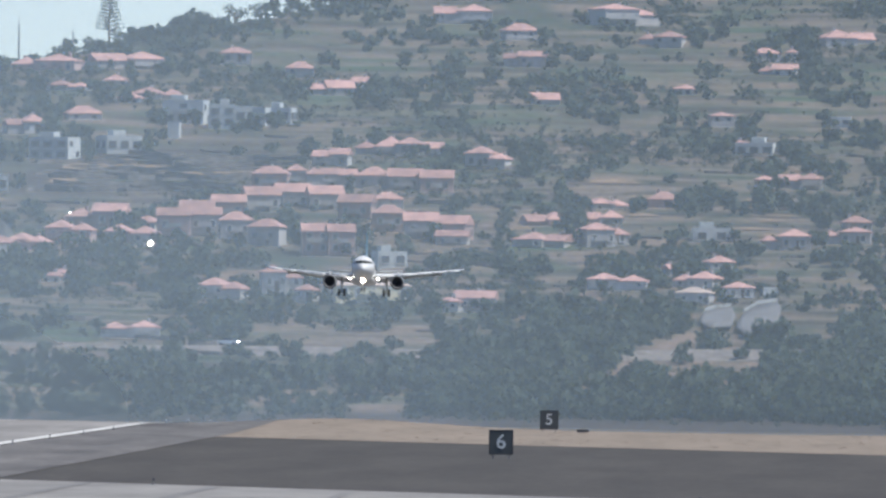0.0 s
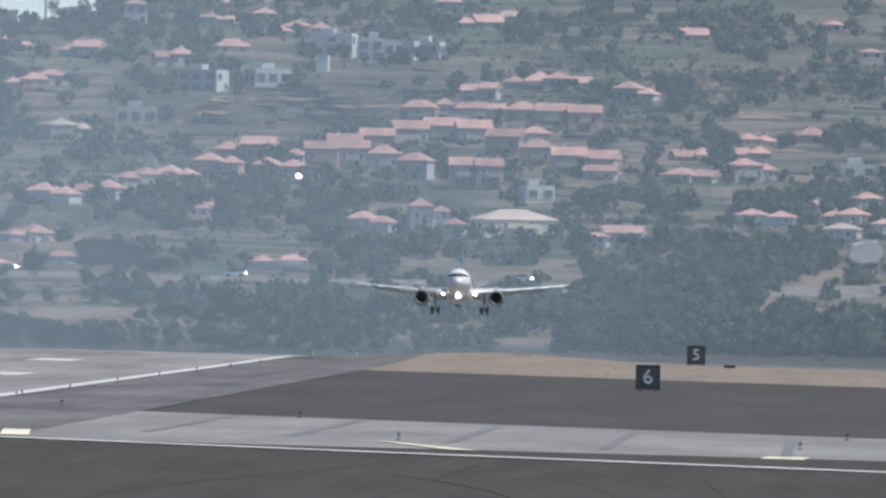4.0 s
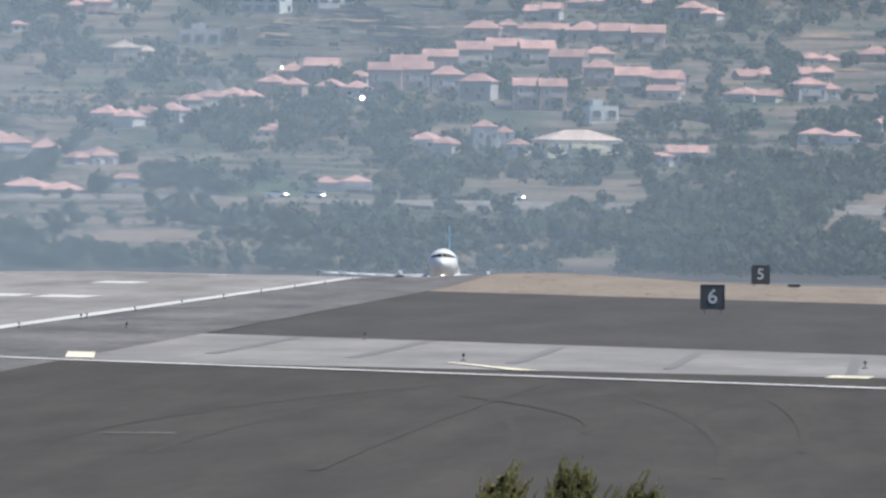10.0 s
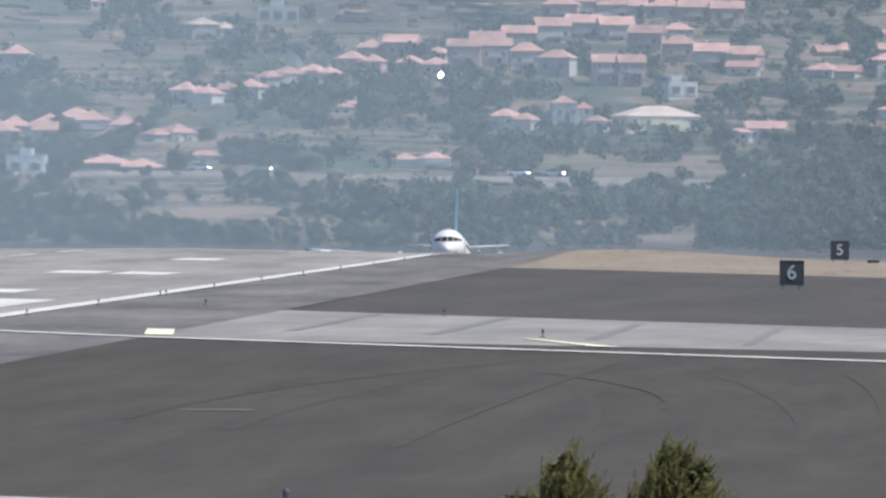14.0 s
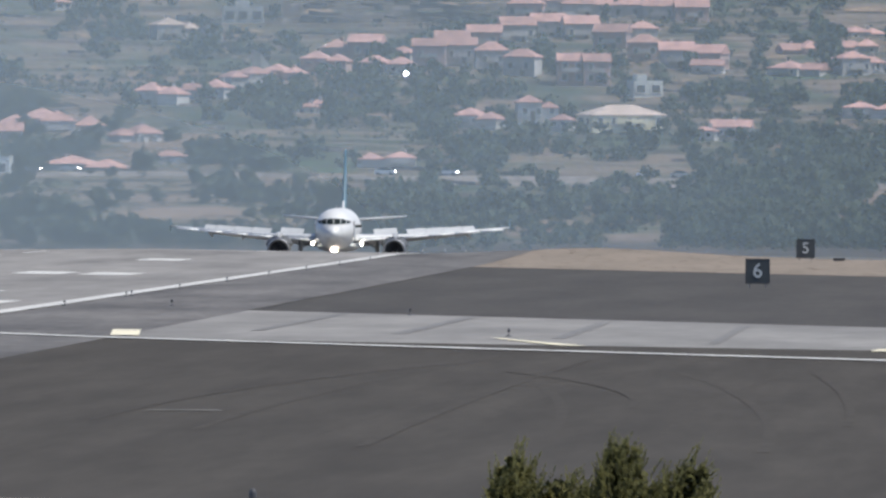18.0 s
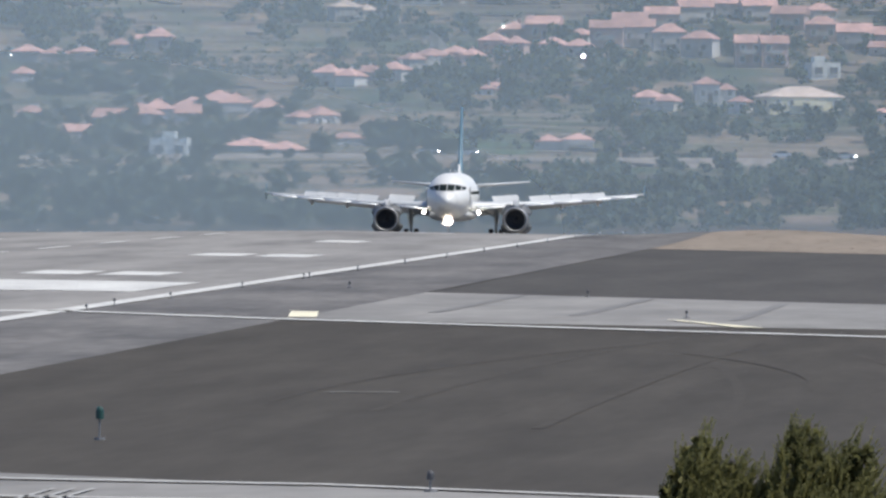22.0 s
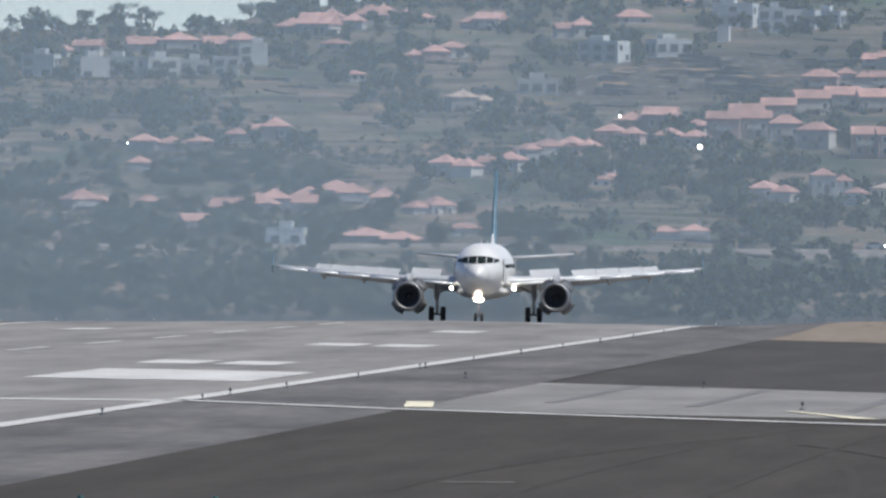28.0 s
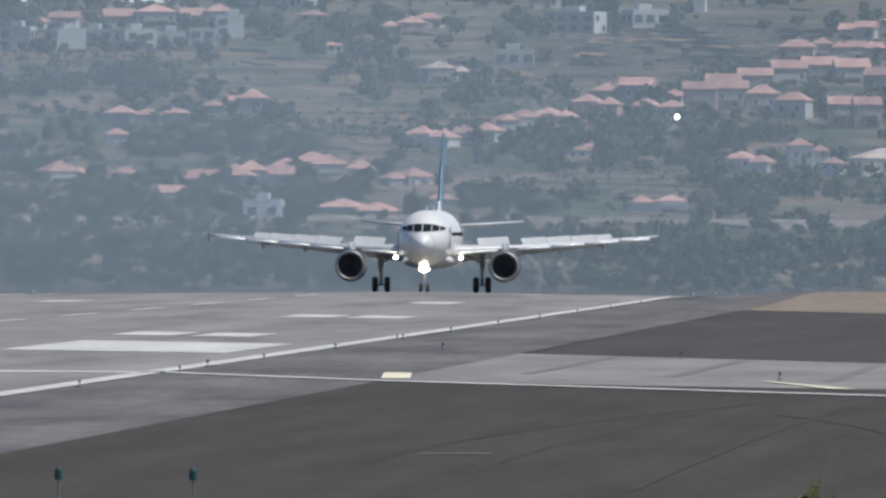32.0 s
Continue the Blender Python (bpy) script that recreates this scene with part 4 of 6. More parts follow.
def house(style, b, d, w, h, rh):
    """One building: bearing and distance of its foot, width, wall height and roof height in metres."""
    wall_mat, roof_mat, label = LOOKS[style]
    p = hill_place(b, d)
    dep = min(max(5.0, w * rng.uniform(0.6, 0.9)), 11.0)
    yaw = -b / 1000 * 57.3 + (rng.uniform(-20, 12) if style == FLATS else rng.uniform(-24, 24))
    base = new("apartment_block" if style == FLATS else "house")
    base.matrix_basis = pose(p.x, p.y + dep / 2, p.z - 0.2, 0, 0, yaw)
    HOUSES.append((p.x, p.y, w))
    GARDENS.append((p.x, p.y, w, 1 if style == FLATS else 5))
    foot = 3.0
    # a body, or a row of bodies that step in height and depth
    if style == FLATS and w > 8:
        k = max(2, int(round(w / 5.5)))
        bodies = [((i + 0.5) / k * w - w / 2, rng.uniform(-1.8, 1.8), w / k, dep * rng.uniform(0.85, 1.0), h + rng.uniform(-0.6, 0.5)) for i in range(k)]
    elif style in (HOUSE, PINK, PALE) and w > 8.5:
        side, share = rng.choice((-1, 1)), rng.uniform(0.52, 0.66)
        bodies = [(side * w * (0.5 - share / 2), 0, w * share, dep, h), (-side * w * share / 2, rng.uniform(-2.0, 2.5), w * (1 - share), dep * 0.8, h * rng.uniform(0.62, 0.85))]
    else:
        bodies = [(0, 0, w, dep, h)]
    fronts = []
    for bx, by, bw, bd, bh in bodies:
        wall = bmesh.new()
        box(wall, bx, by, (bh - foot) / 2, bw, bd, bh + foot)
        if style == MODERN:
            box(wall, 0, -dep / 2 + 0.1, h + 0.25, w, 0.22, 0.5)
            box(wall, 0, dep / 2 - 0.1, h + 0.25, w, 0.22, 0.5)
            for s in (-1, 1):
                box(wall, s * (w / 2 - 0.11), 0, h + 0.25, 0.22, dep - 0.4, 0.5)
        else:
            box(wall, bx, by, 0.1, bw + 0.12, bd + 0.12, 0.7)
        part("wall", wall, rng.choice((LIME, LIME, ROSE)) if style == FLATS else wall_mat, base)
        fronts.append((bx, by - bd / 2, bw, bh))
        if style == MODERN:
            continue
        rf = bmesh.new()
        rr = min(max(rh, 0.9), 0.31 * min(bw, bd) + 0.25)
        if rng.random() < (0.75 if style == FLATS else 0.2):
            gable_roof(rf, bw, bd, bh, rr, 0.3)
            for s in (-1, 1):
                gb = bmesh.new()
                loft(gb, [[Vector((s * (bw / 2 - 0.02) - o, y, z)) for y, z in ((-bd / 2, bh), (bd / 2, bh), (0, bh + rr - 0.15))] for o in (0.0, s * 0.2)])
                bmesh.ops.translate(gb, verts=gb.verts, vec=(bx, by, 0))
                part("gable", gb, wall_mat, base)
        else:
            hip_roof(rf, bw, bd, bh, rr, 0.3)
        bmesh.ops.translate(rf, verts=rf.verts, vec=(bx, by, 0))
        part("roof", rf, roof_mat, base)
        if rng.random() < 0.5:
            ch = bmesh.new()
            cx, cy, cz = bx + bw * rng.uniform(-0.25, 0.25), by + bd * 0.12, bh + rr * 0.75
            box(ch, cx, cy, cz, 0.6, 0.6, 1.6, 0.03)
            box(ch, cx, cy, cz + 0.85, 0.8, 0.8, 0.12)
            part("chimney", ch, wall_mat, base)
    if style == MODERN:
        rf = bmesh.new()
        box(rf, 0, 0, h + 0.06, w - 0.4, dep - 0.4, 0.1)
        part("roof", rf, CONCRETE_WALL, base)
        if w > 6:
            up = bmesh.new()
            box(up, w * rng.uniform(-0.2, 0.2), dep * 0.15, h + 0.9, w * 0.35, dep * 0.5, 1.7, 0.04)
            part("upper_storey", up, BRIGHT, base)
    # openings on the front and one flank
    storeys = max(1, int(round(h / 2.7)))
    cols = max(2, int(w / (2.5 if style == FLATS else 2.9)))
    sh = h / storeys
    ww, wh = (1.0, 1.3) if sh > 2.2 else (0.9, 0.8)
    if style == MODERN:
        ww, wh = 1.9, min(1.7, sh * 0.6)
    me, fme = window_mesh(ww, wh)
    for s in range(storeys):
        for c in range(cols):
            if rng.random() < 0.12:
                continue
            x = (c + 0.5) / cols * w - w / 2 + rng.uniform(-0.15, 0.15)
            zc = (s + 0.52) * sh
            front = min(fronts, key=lambda q: abs(q[0] - x) / q[2])
            if zc + wh / 2 > front[3] - 0.1 or abs(x - front[0]) > front[2] / 2 - ww / 2 - 0.1:
                continue
            o = shared("window", me, base, pose(x, front[1] - 0.08, zc))
            if d < 4050 or w > 12:
                shared("window_frame", fme, o)
        for c in range(2):
            for sd in (-1, 1):
                if len(bodies) == 1 and rng.random() < 0.5:
                    shared("window", me, base, pose(sd * (w / 2 + 0.08), (c - 0.5) * dep * 0.5, (s + 0.52) * sh, 0, 0, sd * 90))
    if style in (FLATS, CREAM) or (w > 9 and rng.random() < 0.5):
        for s in range(1, storeys + 1):
            if s == storeys and storeys > 1:
                continue
            bal = bmesh.new()
            bw = w * rng.uniform(0.3, 0.6)
            zb = min(s * sh, h - 0.6) if storeys > 1 else h * 0.35
            bx, fy, fw, fh = max(fronts, key=lambda q: q[2])
            bw = min(bw, fw * 0.9)
            box(bal, bx, fy - 0.6, zb, bw, 1.2, 0.16)
            box(bal, bx, fy - 1.17, zb + 0.5, bw, 0.08, 0.85)
            part("balcony", bal, wall_mat, base)
    if storeys == 1 and h > 2.2 and style != MODERN:
        dm = bmesh.new()
        box(dm, fronts[0][0] + fronts[0][2] * 0.12, fronts[0][1] - 0.06, 1.05, 0.95, 0.1, 2.1, 0.01)
        part("door", dm, BARK, base)
    return tagged(base, label, "apartment block" if style == FLATS else "house", "houses on the hillside")


house(HOUSE, -59.42, 4210, 16.6, 3.1, 1.9)
house(HOUSE, -55.79, 4216, 12.2, 2.8, 1.9)
house(HOUSE, -51.65, 4263, 14.1, 3.1, 3.5)
house(HOUSE, -49.68, 4281, 10.6, 3.5, 3.3)
house(HOUSE, -48.13, 4293, 8.0, 3.1, 2.7)
house(HOUSE, -46.88, 4305, 9.8, 2.9, 2.7)
house(HOUSE, -42.01, 4288, 9.8, 2.7, 1.6)
house(HOUSE, -43.67, 4200, 6.1, 2.6, 1.5)
house(HOUSE, -53.61, 3948, 9.0, 2.9, 2.0)
house(HOUSE, -59.72, 3913, 11.4, 2.0, 1.6)
house(HOUSE, -39.12, 4393, 5.5, 5.0, 1.4)
house(PINK, -45.01, 4182, 9.5, 3.0, 1.7)
house(PALE, -42.73, 4043, 9.6, 2.9, 1.7)
house(HOUSE, -55.37, 3942, 4.9, 1.6, 1.5)
house(HOUSE, -57.34, 3919, 5.7, 1.6, 1.1)
house(HOUSE, -60.65, 3852, 4.8, 1.6, 1.6)
house(HOUSE, -49.99, 4223, 6.6, 1.6, 1.1)
house(HOUSE, -45.12, 4305, 4.5, 1.6, 1.1)
house(HOUSE, -48.95, 4130, 3.4, 1.6, 0.9)
house(MODERN, -61.59, 4134, 7.7, 4.3, 0.0)
house(MODERN, -59.62, 4128, 7.7, 4.7, 0.0)
house(MODERN, -57.76, 4140, 6.9, 3.4, 0.0)
house(MODERN, -56.00, 4140, 6.0, 4.2, 0.0)
house(MODERN, -54.55, 4179, 6.5, 4.3, 0.0)
house(MODERN, -39.00, 4092, 9.0, 3.2, 0.0)
house(PINK, -35.82, 4457, 15.7, 2.8, 1.8)
house(HOUSE, -31.58, 4470, 17.6, 2.5, 1.9)
house(HOUSE, -37.06, 4271, 8.9, 2.7, 1.8)
house(HOUSE, -29.81, 4371, 10.9, 2.0, 1.6)
house(HOUSE, -20.38, 4398, 10.5, 1.6, 2.0)
house(HOUSE, -17.58, 4218, 11.4, 1.7, 3.5)
house(HOUSE, -15.50, 4215, 10.9, 2.6, 1.7)
house(HOUSE, -25.57, 4494, 7.5, 2.3, 1.4)
house(HOUSE, -33.85, 4312, 8.0, 1.6, 1.8)
house(HOUSE, -31.26, 4361, 5.4, 1.6, 1.4)
house(HOUSE, -34.58, 4396, 10.0, 1.8, 1.2)
house(HOUSE, -32.09, 4415, 5.5, 1.6, 1.4)
house(HOUSE, -18.52, 4416, 5.5, 1.6, 1.4)
house(HOUSE, -22.04, 4458, 6.9, 1.6, 1.7)
house(HOUSE, -35.38, 3811, 3.9, 1.6, 0.9)
house(MODERN, -35.40, 4193, 9.6, 4.5, 0.0)
house(MODERN, -31.88, 4217, 8.7, 3.2, 0.0)
house(MODERN, -28.87, 4264, 2.7, 2.8, 0.0)
house(MODERN, -28.25, 4307, 9.8, 4.9, 0.0)
house(MODERN, -26.28, 4295, 6.2, 4.9, 0.0)
house(MODERN, -25.04, 4305, 5.4, 3.7, 0.0)
house(MODERN, -24.11, 4304, 3.1, 3.6, 0.0)
house(MODERN, -23.07, 4311, 6.3, 3.0, 0.0)
house(HOUSE, -22.95, 3795, 8.7, 3.9, 1.6)
house(HOUSE, -26.06, 3780, 9.8, 2.1, 1.6)
house(CREAM, -18.39, 3776, 16.0, 2.6, 2.2)
house(HOUSE, -13.21, 4618, 14.4, 3.3, 1.9)
house(HOUSE, -4.30, 4622, 16.3, 3.8, 1.4)
house(HOUSE, -9.77, 4497, 10.3, 1.9, 1.4)
house(HOUSE, -8.72, 4368, 6.8, 1.6, 2.0)
house(HOUSE, 7.73, 4567, 13.3, 1.6, 2.2)
house(HOUSE, 4.01, 4466, 9.3, 1.8, 1.4)
house(HOUSE, -11.69, 4176, 9.5, 3.5, 1.7)
house(HOUSE, 5.31, 4125, 9.4, 2.1, 1.5)
house(HOUSE, -5.25, 4048, 8.8, 1.8, 1.3)
house(HOUSE, -5.56, 4006, 9.1, 1.7, 1.7)
house(HOUSE, -5.34, 3940, 10.2, 3.7, 1.6)
house(HOUSE, 4.51, 3936, 10.6, 3.0, 1.6)
house(HOUSE, 8.33, 3993, 6.2, 2.1, 1.5)
house(HOUSE, 7.82, 3952, 10.6, 2.9, 1.2)
house(HOUSE, -10.10, 4580, 8.5, 1.6, 1.9)
house(HOUSE, -2.32, 4565, 10.9, 1.6, 1.6)
house(HOUSE, 3.28, 4518, 6.6, 1.6, 1.4)
house(HOUSE, 4.73, 4521, 2.8, 1.6, 0.9)
house(HOUSE, -1.05, 4406, 5.0, 1.6, 1.1)
house(HOUSE, 0.93, 4324, 5.4, 1.6, 0.9)
house(HOUSE, 1.97, 4238, 5.3, 1.6, 0.7)
house(HOUSE, 3.34, 4129, 4.3, 1.6, 1.1)
house(HOUSE, -8.65, 3938, 11.4, 1.6, 1.6)
house(PINK, -8.66, 4000, 9.1, 1.6, 2.9)
house(PINK, -2.14, 4054, 6.7, 2.4, 2.5)
house(MODERN, 7.46, 4318, 4.9, 1.6, 0.0)
house(MODERN, 2.81, 4223, 8.8, 2.6, 0.0)
house(MODERN, 0.46, 3958, 8.2, 2.6, 0.0)
house(HOUSE, -4.59, 3809, 12.2, 2.2, 1.4)
house(HOUSE, -0.24, 3818, 8.7, 1.9, 1.6)
house(HOUSE, 1.94, 3784, 5.9, 2.4, 1.2)
house(HOUSE, -12.36, 3748, 8.2, 2.1, 1.6)
house(HOUSE, 0.89, 3874, 5.6, 1.6, 1.4)
house(PALE, -0.44, 3771, 7.0, 2.1, 1.3)
house(HOUSE, -13.81, 3744, 4.7, 1.6, 1.0)
house(HOUSE, -1.70, 3852, 2.4, 1.6, 1.0)
house(MODERN, 3.60, 3789, 3.1, 1.8, 0.0)
house(HOUSE, -34.94, 3820, 4.0, 1.6, 1.0)
house(HOUSE, -31.18, 3656, 11.7, 1.6, 1.4)
house(HOUSE, -21.56, 3775, 3.9, 1.6, 1.3)
house(HOUSE, -63.40, 3730, 10.0, 2.1, 2.2)
house(HOUSE, -55.00, 3718, 13.0, 2.3, 2.3)
house(HOUSE, -52.62, 3729, 12.0, 2.6, 2.2)
house(HOUSE, -50.55, 3752, 13.0, 2.8, 2.3)
house(HOUSE, -48.27, 3746, 13.0, 2.8, 2.2)
house(HOUSE, -44.95, 3716, 9.0, 2.4, 1.8)
house(HOUSE, -63.48, 4202, 6.5, 2.2, 1.5)
house(HOUSE, -64.79, 4196, 3.5, 1.6, 1.3)
house(HOUSE, -60.18, 3732, 5.4, 1.6, 1.5)
house(HOUSE, -42.99, 3658, 6.8, 1.6, 1.1)
house(HOUSE, -47.44, 3628, 15.5, 1.8, 1.8)
house(HOUSE, -57.60, 3674, 5.7, 1.6, 1.5)
house(MODERN, -52.62, 3612, 7.5, 3.9, 0.0)
house(MODERN, -63.28, 4126, 6.8, 4.9, 0.0)
house(MODERN, -66.08, 4129, 7.7, 5.1, 0.0)
house(FLATS, -23.57, 4110, 8.0, 3.2, 2.0)
house(FLATS, -21.73, 4117, 8.1, 3.2, 2.0)
house(FLATS, -19.88, 4116, 8.1, 3.2, 2.0)
house(FLATS, -17.95, 4108, 7.4, 3.2, 2.0)
house(FLATS, -16.26, 4105, 7.4, 3.2, 2.0)
house(FLATS, -14.57, 4102, 7.4, 3.2, 2.0)
house(FLATS, -27.59, 3995, 7.4, 3.6, 2.0)
house(FLATS, -25.85, 4015, 7.4, 3.6, 2.0)
house(FLATS, -24.12, 4038, 7.5, 3.6, 2.0)
house(FLATS, -22.38, 4049, 7.5, 3.6, 2.0)
house(FLATS, -20.63, 4043, 7.5, 3.6, 2.0)
house(FLATS, -18.88, 4018, 7.4, 3.6, 2.0)
house(FLATS, -17.13, 3986, 7.4, 3.6, 2.0)
house(FLATS, -15.38, 3963, 7.3, 3.6, 2.0)
house(FLATS, -13.63, 3954, 7.3, 3.6, 2.0)
house(FLATS, -28.84, 3969, 7.1, 3.8, 2.0)
house(FLATS, -27.15, 3972, 7.1, 3.8, 2.0)
house(FLATS, -25.46, 3957, 7.1, 3.8, 2.0)
house(FLATS, -23.76, 3937, 7.1, 3.8, 2.0)
house(FLATS, -21.14, 3913, 5.7, 4.6, 2.0)
house(FLATS, -19.75, 3912, 5.7, 4.6, 2.0)
house(FLATS, -13.65, 3942, 6.7, 1.8, 1.4)
house(FLATS, -17.25, 4044, 6.6, 2.6, 1.6)
house(FLATS, -20.20, 4175, 8.2, 3.0, 1.8)
house(PINK, -33.05, 3983, 13.2, 3.6, 1.9)
house(PINK, -34.42, 3940, 10.0, 3.0, 1.7)
house(HOUSE, -31.76, 3941, 5.8, 2.2, 1.6)
house(HOUSE, -30.37, 3936, 5.8, 2.2, 1.6)
house(HOUSE, -30.27, 3976, 5.5, 1.8, 1.5)
house(HOUSE, -28.96, 3979, 5.5, 1.8, 1.5)
house(PINK, -36.65, 3919, 8.6, 1.8, 1.5)
house(HOUSE, -38.86, 3895, 10.5, 2.8, 1.6)
house(HOUSE, -43.32, 3841, 9.8, 2.8, 1.8)
house(HOUSE, -40.92, 3852, 9.8, 2.8, 1.8)
house(MODERN, -17.10, 3876, 6.4, 2.6, 0.0)


# ---- growth on the hillside ----
def clumps(name, places, material, label, seed, leaves=60, least=1.2):
    """Crowns of loose leaf sprays in one mesh: rows of x, y, z of the foot, width, height."""
    r = np.random.default_rng(seed)
    p = np.asarray(places, float)
    n = len(p)
    # sprays sit in a few billows of each crown, thickest towards the outside
    hub = r.normal(size=(n, 5, 3))
    hub /= np.linalg.norm(hub, axis=-1, keepdims=True)
    hub *= r.uniform(0.35, 0.7, (n, 5, 1))
    pick = r.integers(0, 5, (n, leaves))
    off = r.normal(size=(n, leaves, 3))
    off *= (0.42 * r.uniform(0.55, 1, (n, leaves, 1))) / np.linalg.norm(off, axis=-1, keepdims=True)
    c = np.take_along_axis(hub, pick[..., None], 1) + off
    scale = np.stack([p[:, 3] / 2, p[:, 3] / 2, p[:, 4] / 2], -1)
    c = c * scale[:, None]
    c[..., 2] += 0.42 * p[:, None, 4]
    c += p[:, None, :3]
    c = c.reshape(-1, 3)
    size = np.repeat(np.clip(p[:, 3], least, 6), leaves) * r.uniform(0.075, 0.16, n * leaves)
    u = r.normal(size=(n * leaves, 3))
    u /= np.linalg.norm(u, axis=-1, keepdims=True)
    v = np.cross(u, r.normal(size=(n * leaves, 3)))
    v /= np.linalg.norm(v, axis=-1, keepdims=True)
    u, v = u * size[:, None], v * (size * 0.75)[:, None]
    corners = np.stack([c - u, c - v, c + u, c + v], 1).reshape(-1, 3)
    me = bpy.data.meshes.new(name)
    me.from_pydata(corners.tolist(), [], np.arange(len(corners)).reshape(-1, 4).tolist())
    me.materials.append(material)
    # leaves catch the light as the crown's billows do
    heart = p[:, :3] + np.stack([0 * p[:, 0], 0 * p[:, 0], 0.25 * p[:, 4]], -1)
    away = (c - np.repeat(heart, leaves, 0)) / np.repeat(scale, leaves, 0)
    away += r.normal(0, 0.25, away.shape)
    away /= np.linalg.norm(away, axis=-1, keepdims=True)
    me.normals_split_custom_set_from_vertices(np.repeat(away, 4, 0).tolist())
    return tagged(new(name, me), label, "vegetation", kind="stuff")


def sow(seed, count, near, far, weight, small, large, tall, name, material, label, lumps, clear):
    """Scatter growth over the slope where weight(b, d, x, y) beats chance, clear of the house fronts; each plant is a heap of lumps."""
    r = np.random.default_rng(seed)
    b, d = r.uniform(-73, 16, count), r.uniform(near, far, count)
    x, y = d * np.sin(b / 1000), d * np.cos(b / 1000)
    keep = (d < np.interp(b, RIDGE_B, RIDGE_D) + 8) & (r.uniform(0, 1, count) < weight(b, d, x, y))
    for hx, hy, hw in HOUSES:
        keep &= ~((np.abs(x - hx) < hw * 0.56 + 0.4) & (y > hy - clear) & (y < hy + 10))
    keep &= np.abs(d - 3613) > 7
    keep &= ~((b > -1.0) & (b < 7.5) & (d > 3640) & (d < 3735) & (d > 3700 - (b + 1) * 11 - 45))
    for ahead in (0, 18, 36, 52):
        keep &= spurs(b, d + ahead) < r.uniform(0.25, 0.9, count)
        keep &= earth(b, d + ahead * 0.8) < r.uniform(0.15, 0.8, count)
    b, d, x, y = b[keep], d[keep], x[keep], y[keep]
    w = r.uniform(small, large, len(b)) * (1 + 0.25 * rough(x, y, 45, seed))
    h = w * r.uniform(*tall, len(b))
    z = slope_z(b, d)
    clumps(name, np.stack([x, y, z, w, h], -1), material, label, seed, lumps)


def fields(b, d):
    return np.exp(-(((b + 30.5) / 8.5) ** 2 + ((d - 4165 - 6 * (b + 30.5)) / 75) ** 2) ** 2)


def hedge_rows(b, d, x, y):
    """Lines of trees along the contours, broken by gaps."""
    q = (d + 12 * rough(x, y, 90, 33)) / 38.0
    return ease(0.74, 0.84, q - np.floor(q)) * ease(-0.15, 0.25, rough(x * 2.0, y, 50, 35))


def woods(b, d, x, y):
    dark_slope = ease(-16.5, -13, b) * (1 - ease(3650, 3760, d))
    hollow = np.maximum(1 - np.hypot((b + 38.2) / 3.2, (d - 3820) / 75), 1 - np.hypot((b + 29) / 4.0, (d - 3800) / 55))
    open_ground = 1 - np.clip(1.4 * np.maximum(fields(b, d), fields(b, d + 35)), 0, 0.97)
    groves = ease(0.08, 0.3, rough(x * 7, y * 2.6, 85, 21)) * (1 - 0.35 * ease(3900, 4100, d))
    return open_ground * (0.006 + 0.012 * ease(4050, 4250, d) + 0.3 * hedge_rows(b, d, x, y) + 0.85 * groves + 0.3 * (1 - ease(3560, 3640, d)) + 0.75 * dark_slope + 0.8 * np.clip(hollow * 2, 0, 1))


def low_growth(b, d, x, y):
    return (0.04 + 0.8 * ease(-0.05, 0.4, rough(x * 1.5, y, 60, 13))) * (1 - np.clip(1.3 * fields(b, d), 0, 0.9)) + 0.3 * (1 - ease(3450, 3600, d))


def garden_trees():
    """Trees and hedges round every house."""
    q = np.random.default_rng(41)
    rows = []
    for hx, hy, hw, count in GARDENS:
        for k in range(count if hw < 12 else count + int(hw / 4)):
            side = q.choice((-1, 1))
            x, y = hx + side * (hw * 0.5 + q.uniform(0.6, 5.0)), hy + q.uniform(-16, 14)
            if k > 3:
                x, y = hx + q.uniform(-0.5, 0.5) * hw, hy - q.uniform(9, 18)
            d = math.hypot(x, y)
            z = float(slope_z(np.float64(math.atan2(x, y) * 1000), np.float64(d)))
            w = q.uniform(2.4, 6.0) if k <= 3 else q.uniform(1.0, 1.8) if hw < 12 else q.uniform(1.8, 4.2)
            h = w * q.uniform(0.6, 1.1)
            rows.append((x, y, z, w, h))
    clumps("garden_trees", rows, WOOD, "dark garden trees and hedges close around the houses", 43, 90)


garden_trees()
# keep the aimed glint mirrors clear of growth
for gb, gd in ((-30.1, 3905), (-61.3, 3902), (-34.5, 3990)):
    for ahead in (0, 28, 56):
        spot = hill_place(gb, gd - ahead)
        HOUSES.append((spot.x, spot.y, 3.0))


def skyline(b, d, x, y):
    return ease(-75, -20, d - np.interp(b, RIDGE_B, RIDGE_D)) * 0.75


sow(3, 15000, 3400, 4960, woods, 3.0, 8.0, (0.5, 0.9), "woodland", WOOD, "dark green trees in gullies and between the houses", 80, 42)


def dark_slope(b, d, x, y):
    """The thickly wooded bank below the hill road's bend."""
    top = np.interp(b, (-15.5, -13.6, -6.2, -0.2, 4), (3470, 3640, 3715, 3725, 3730))
    return 0.95 * ease(-15.8, -14.8, b + 0.4 * rough(x, y, 20, 7)) * (1 - ease(-20, 6, d - top))


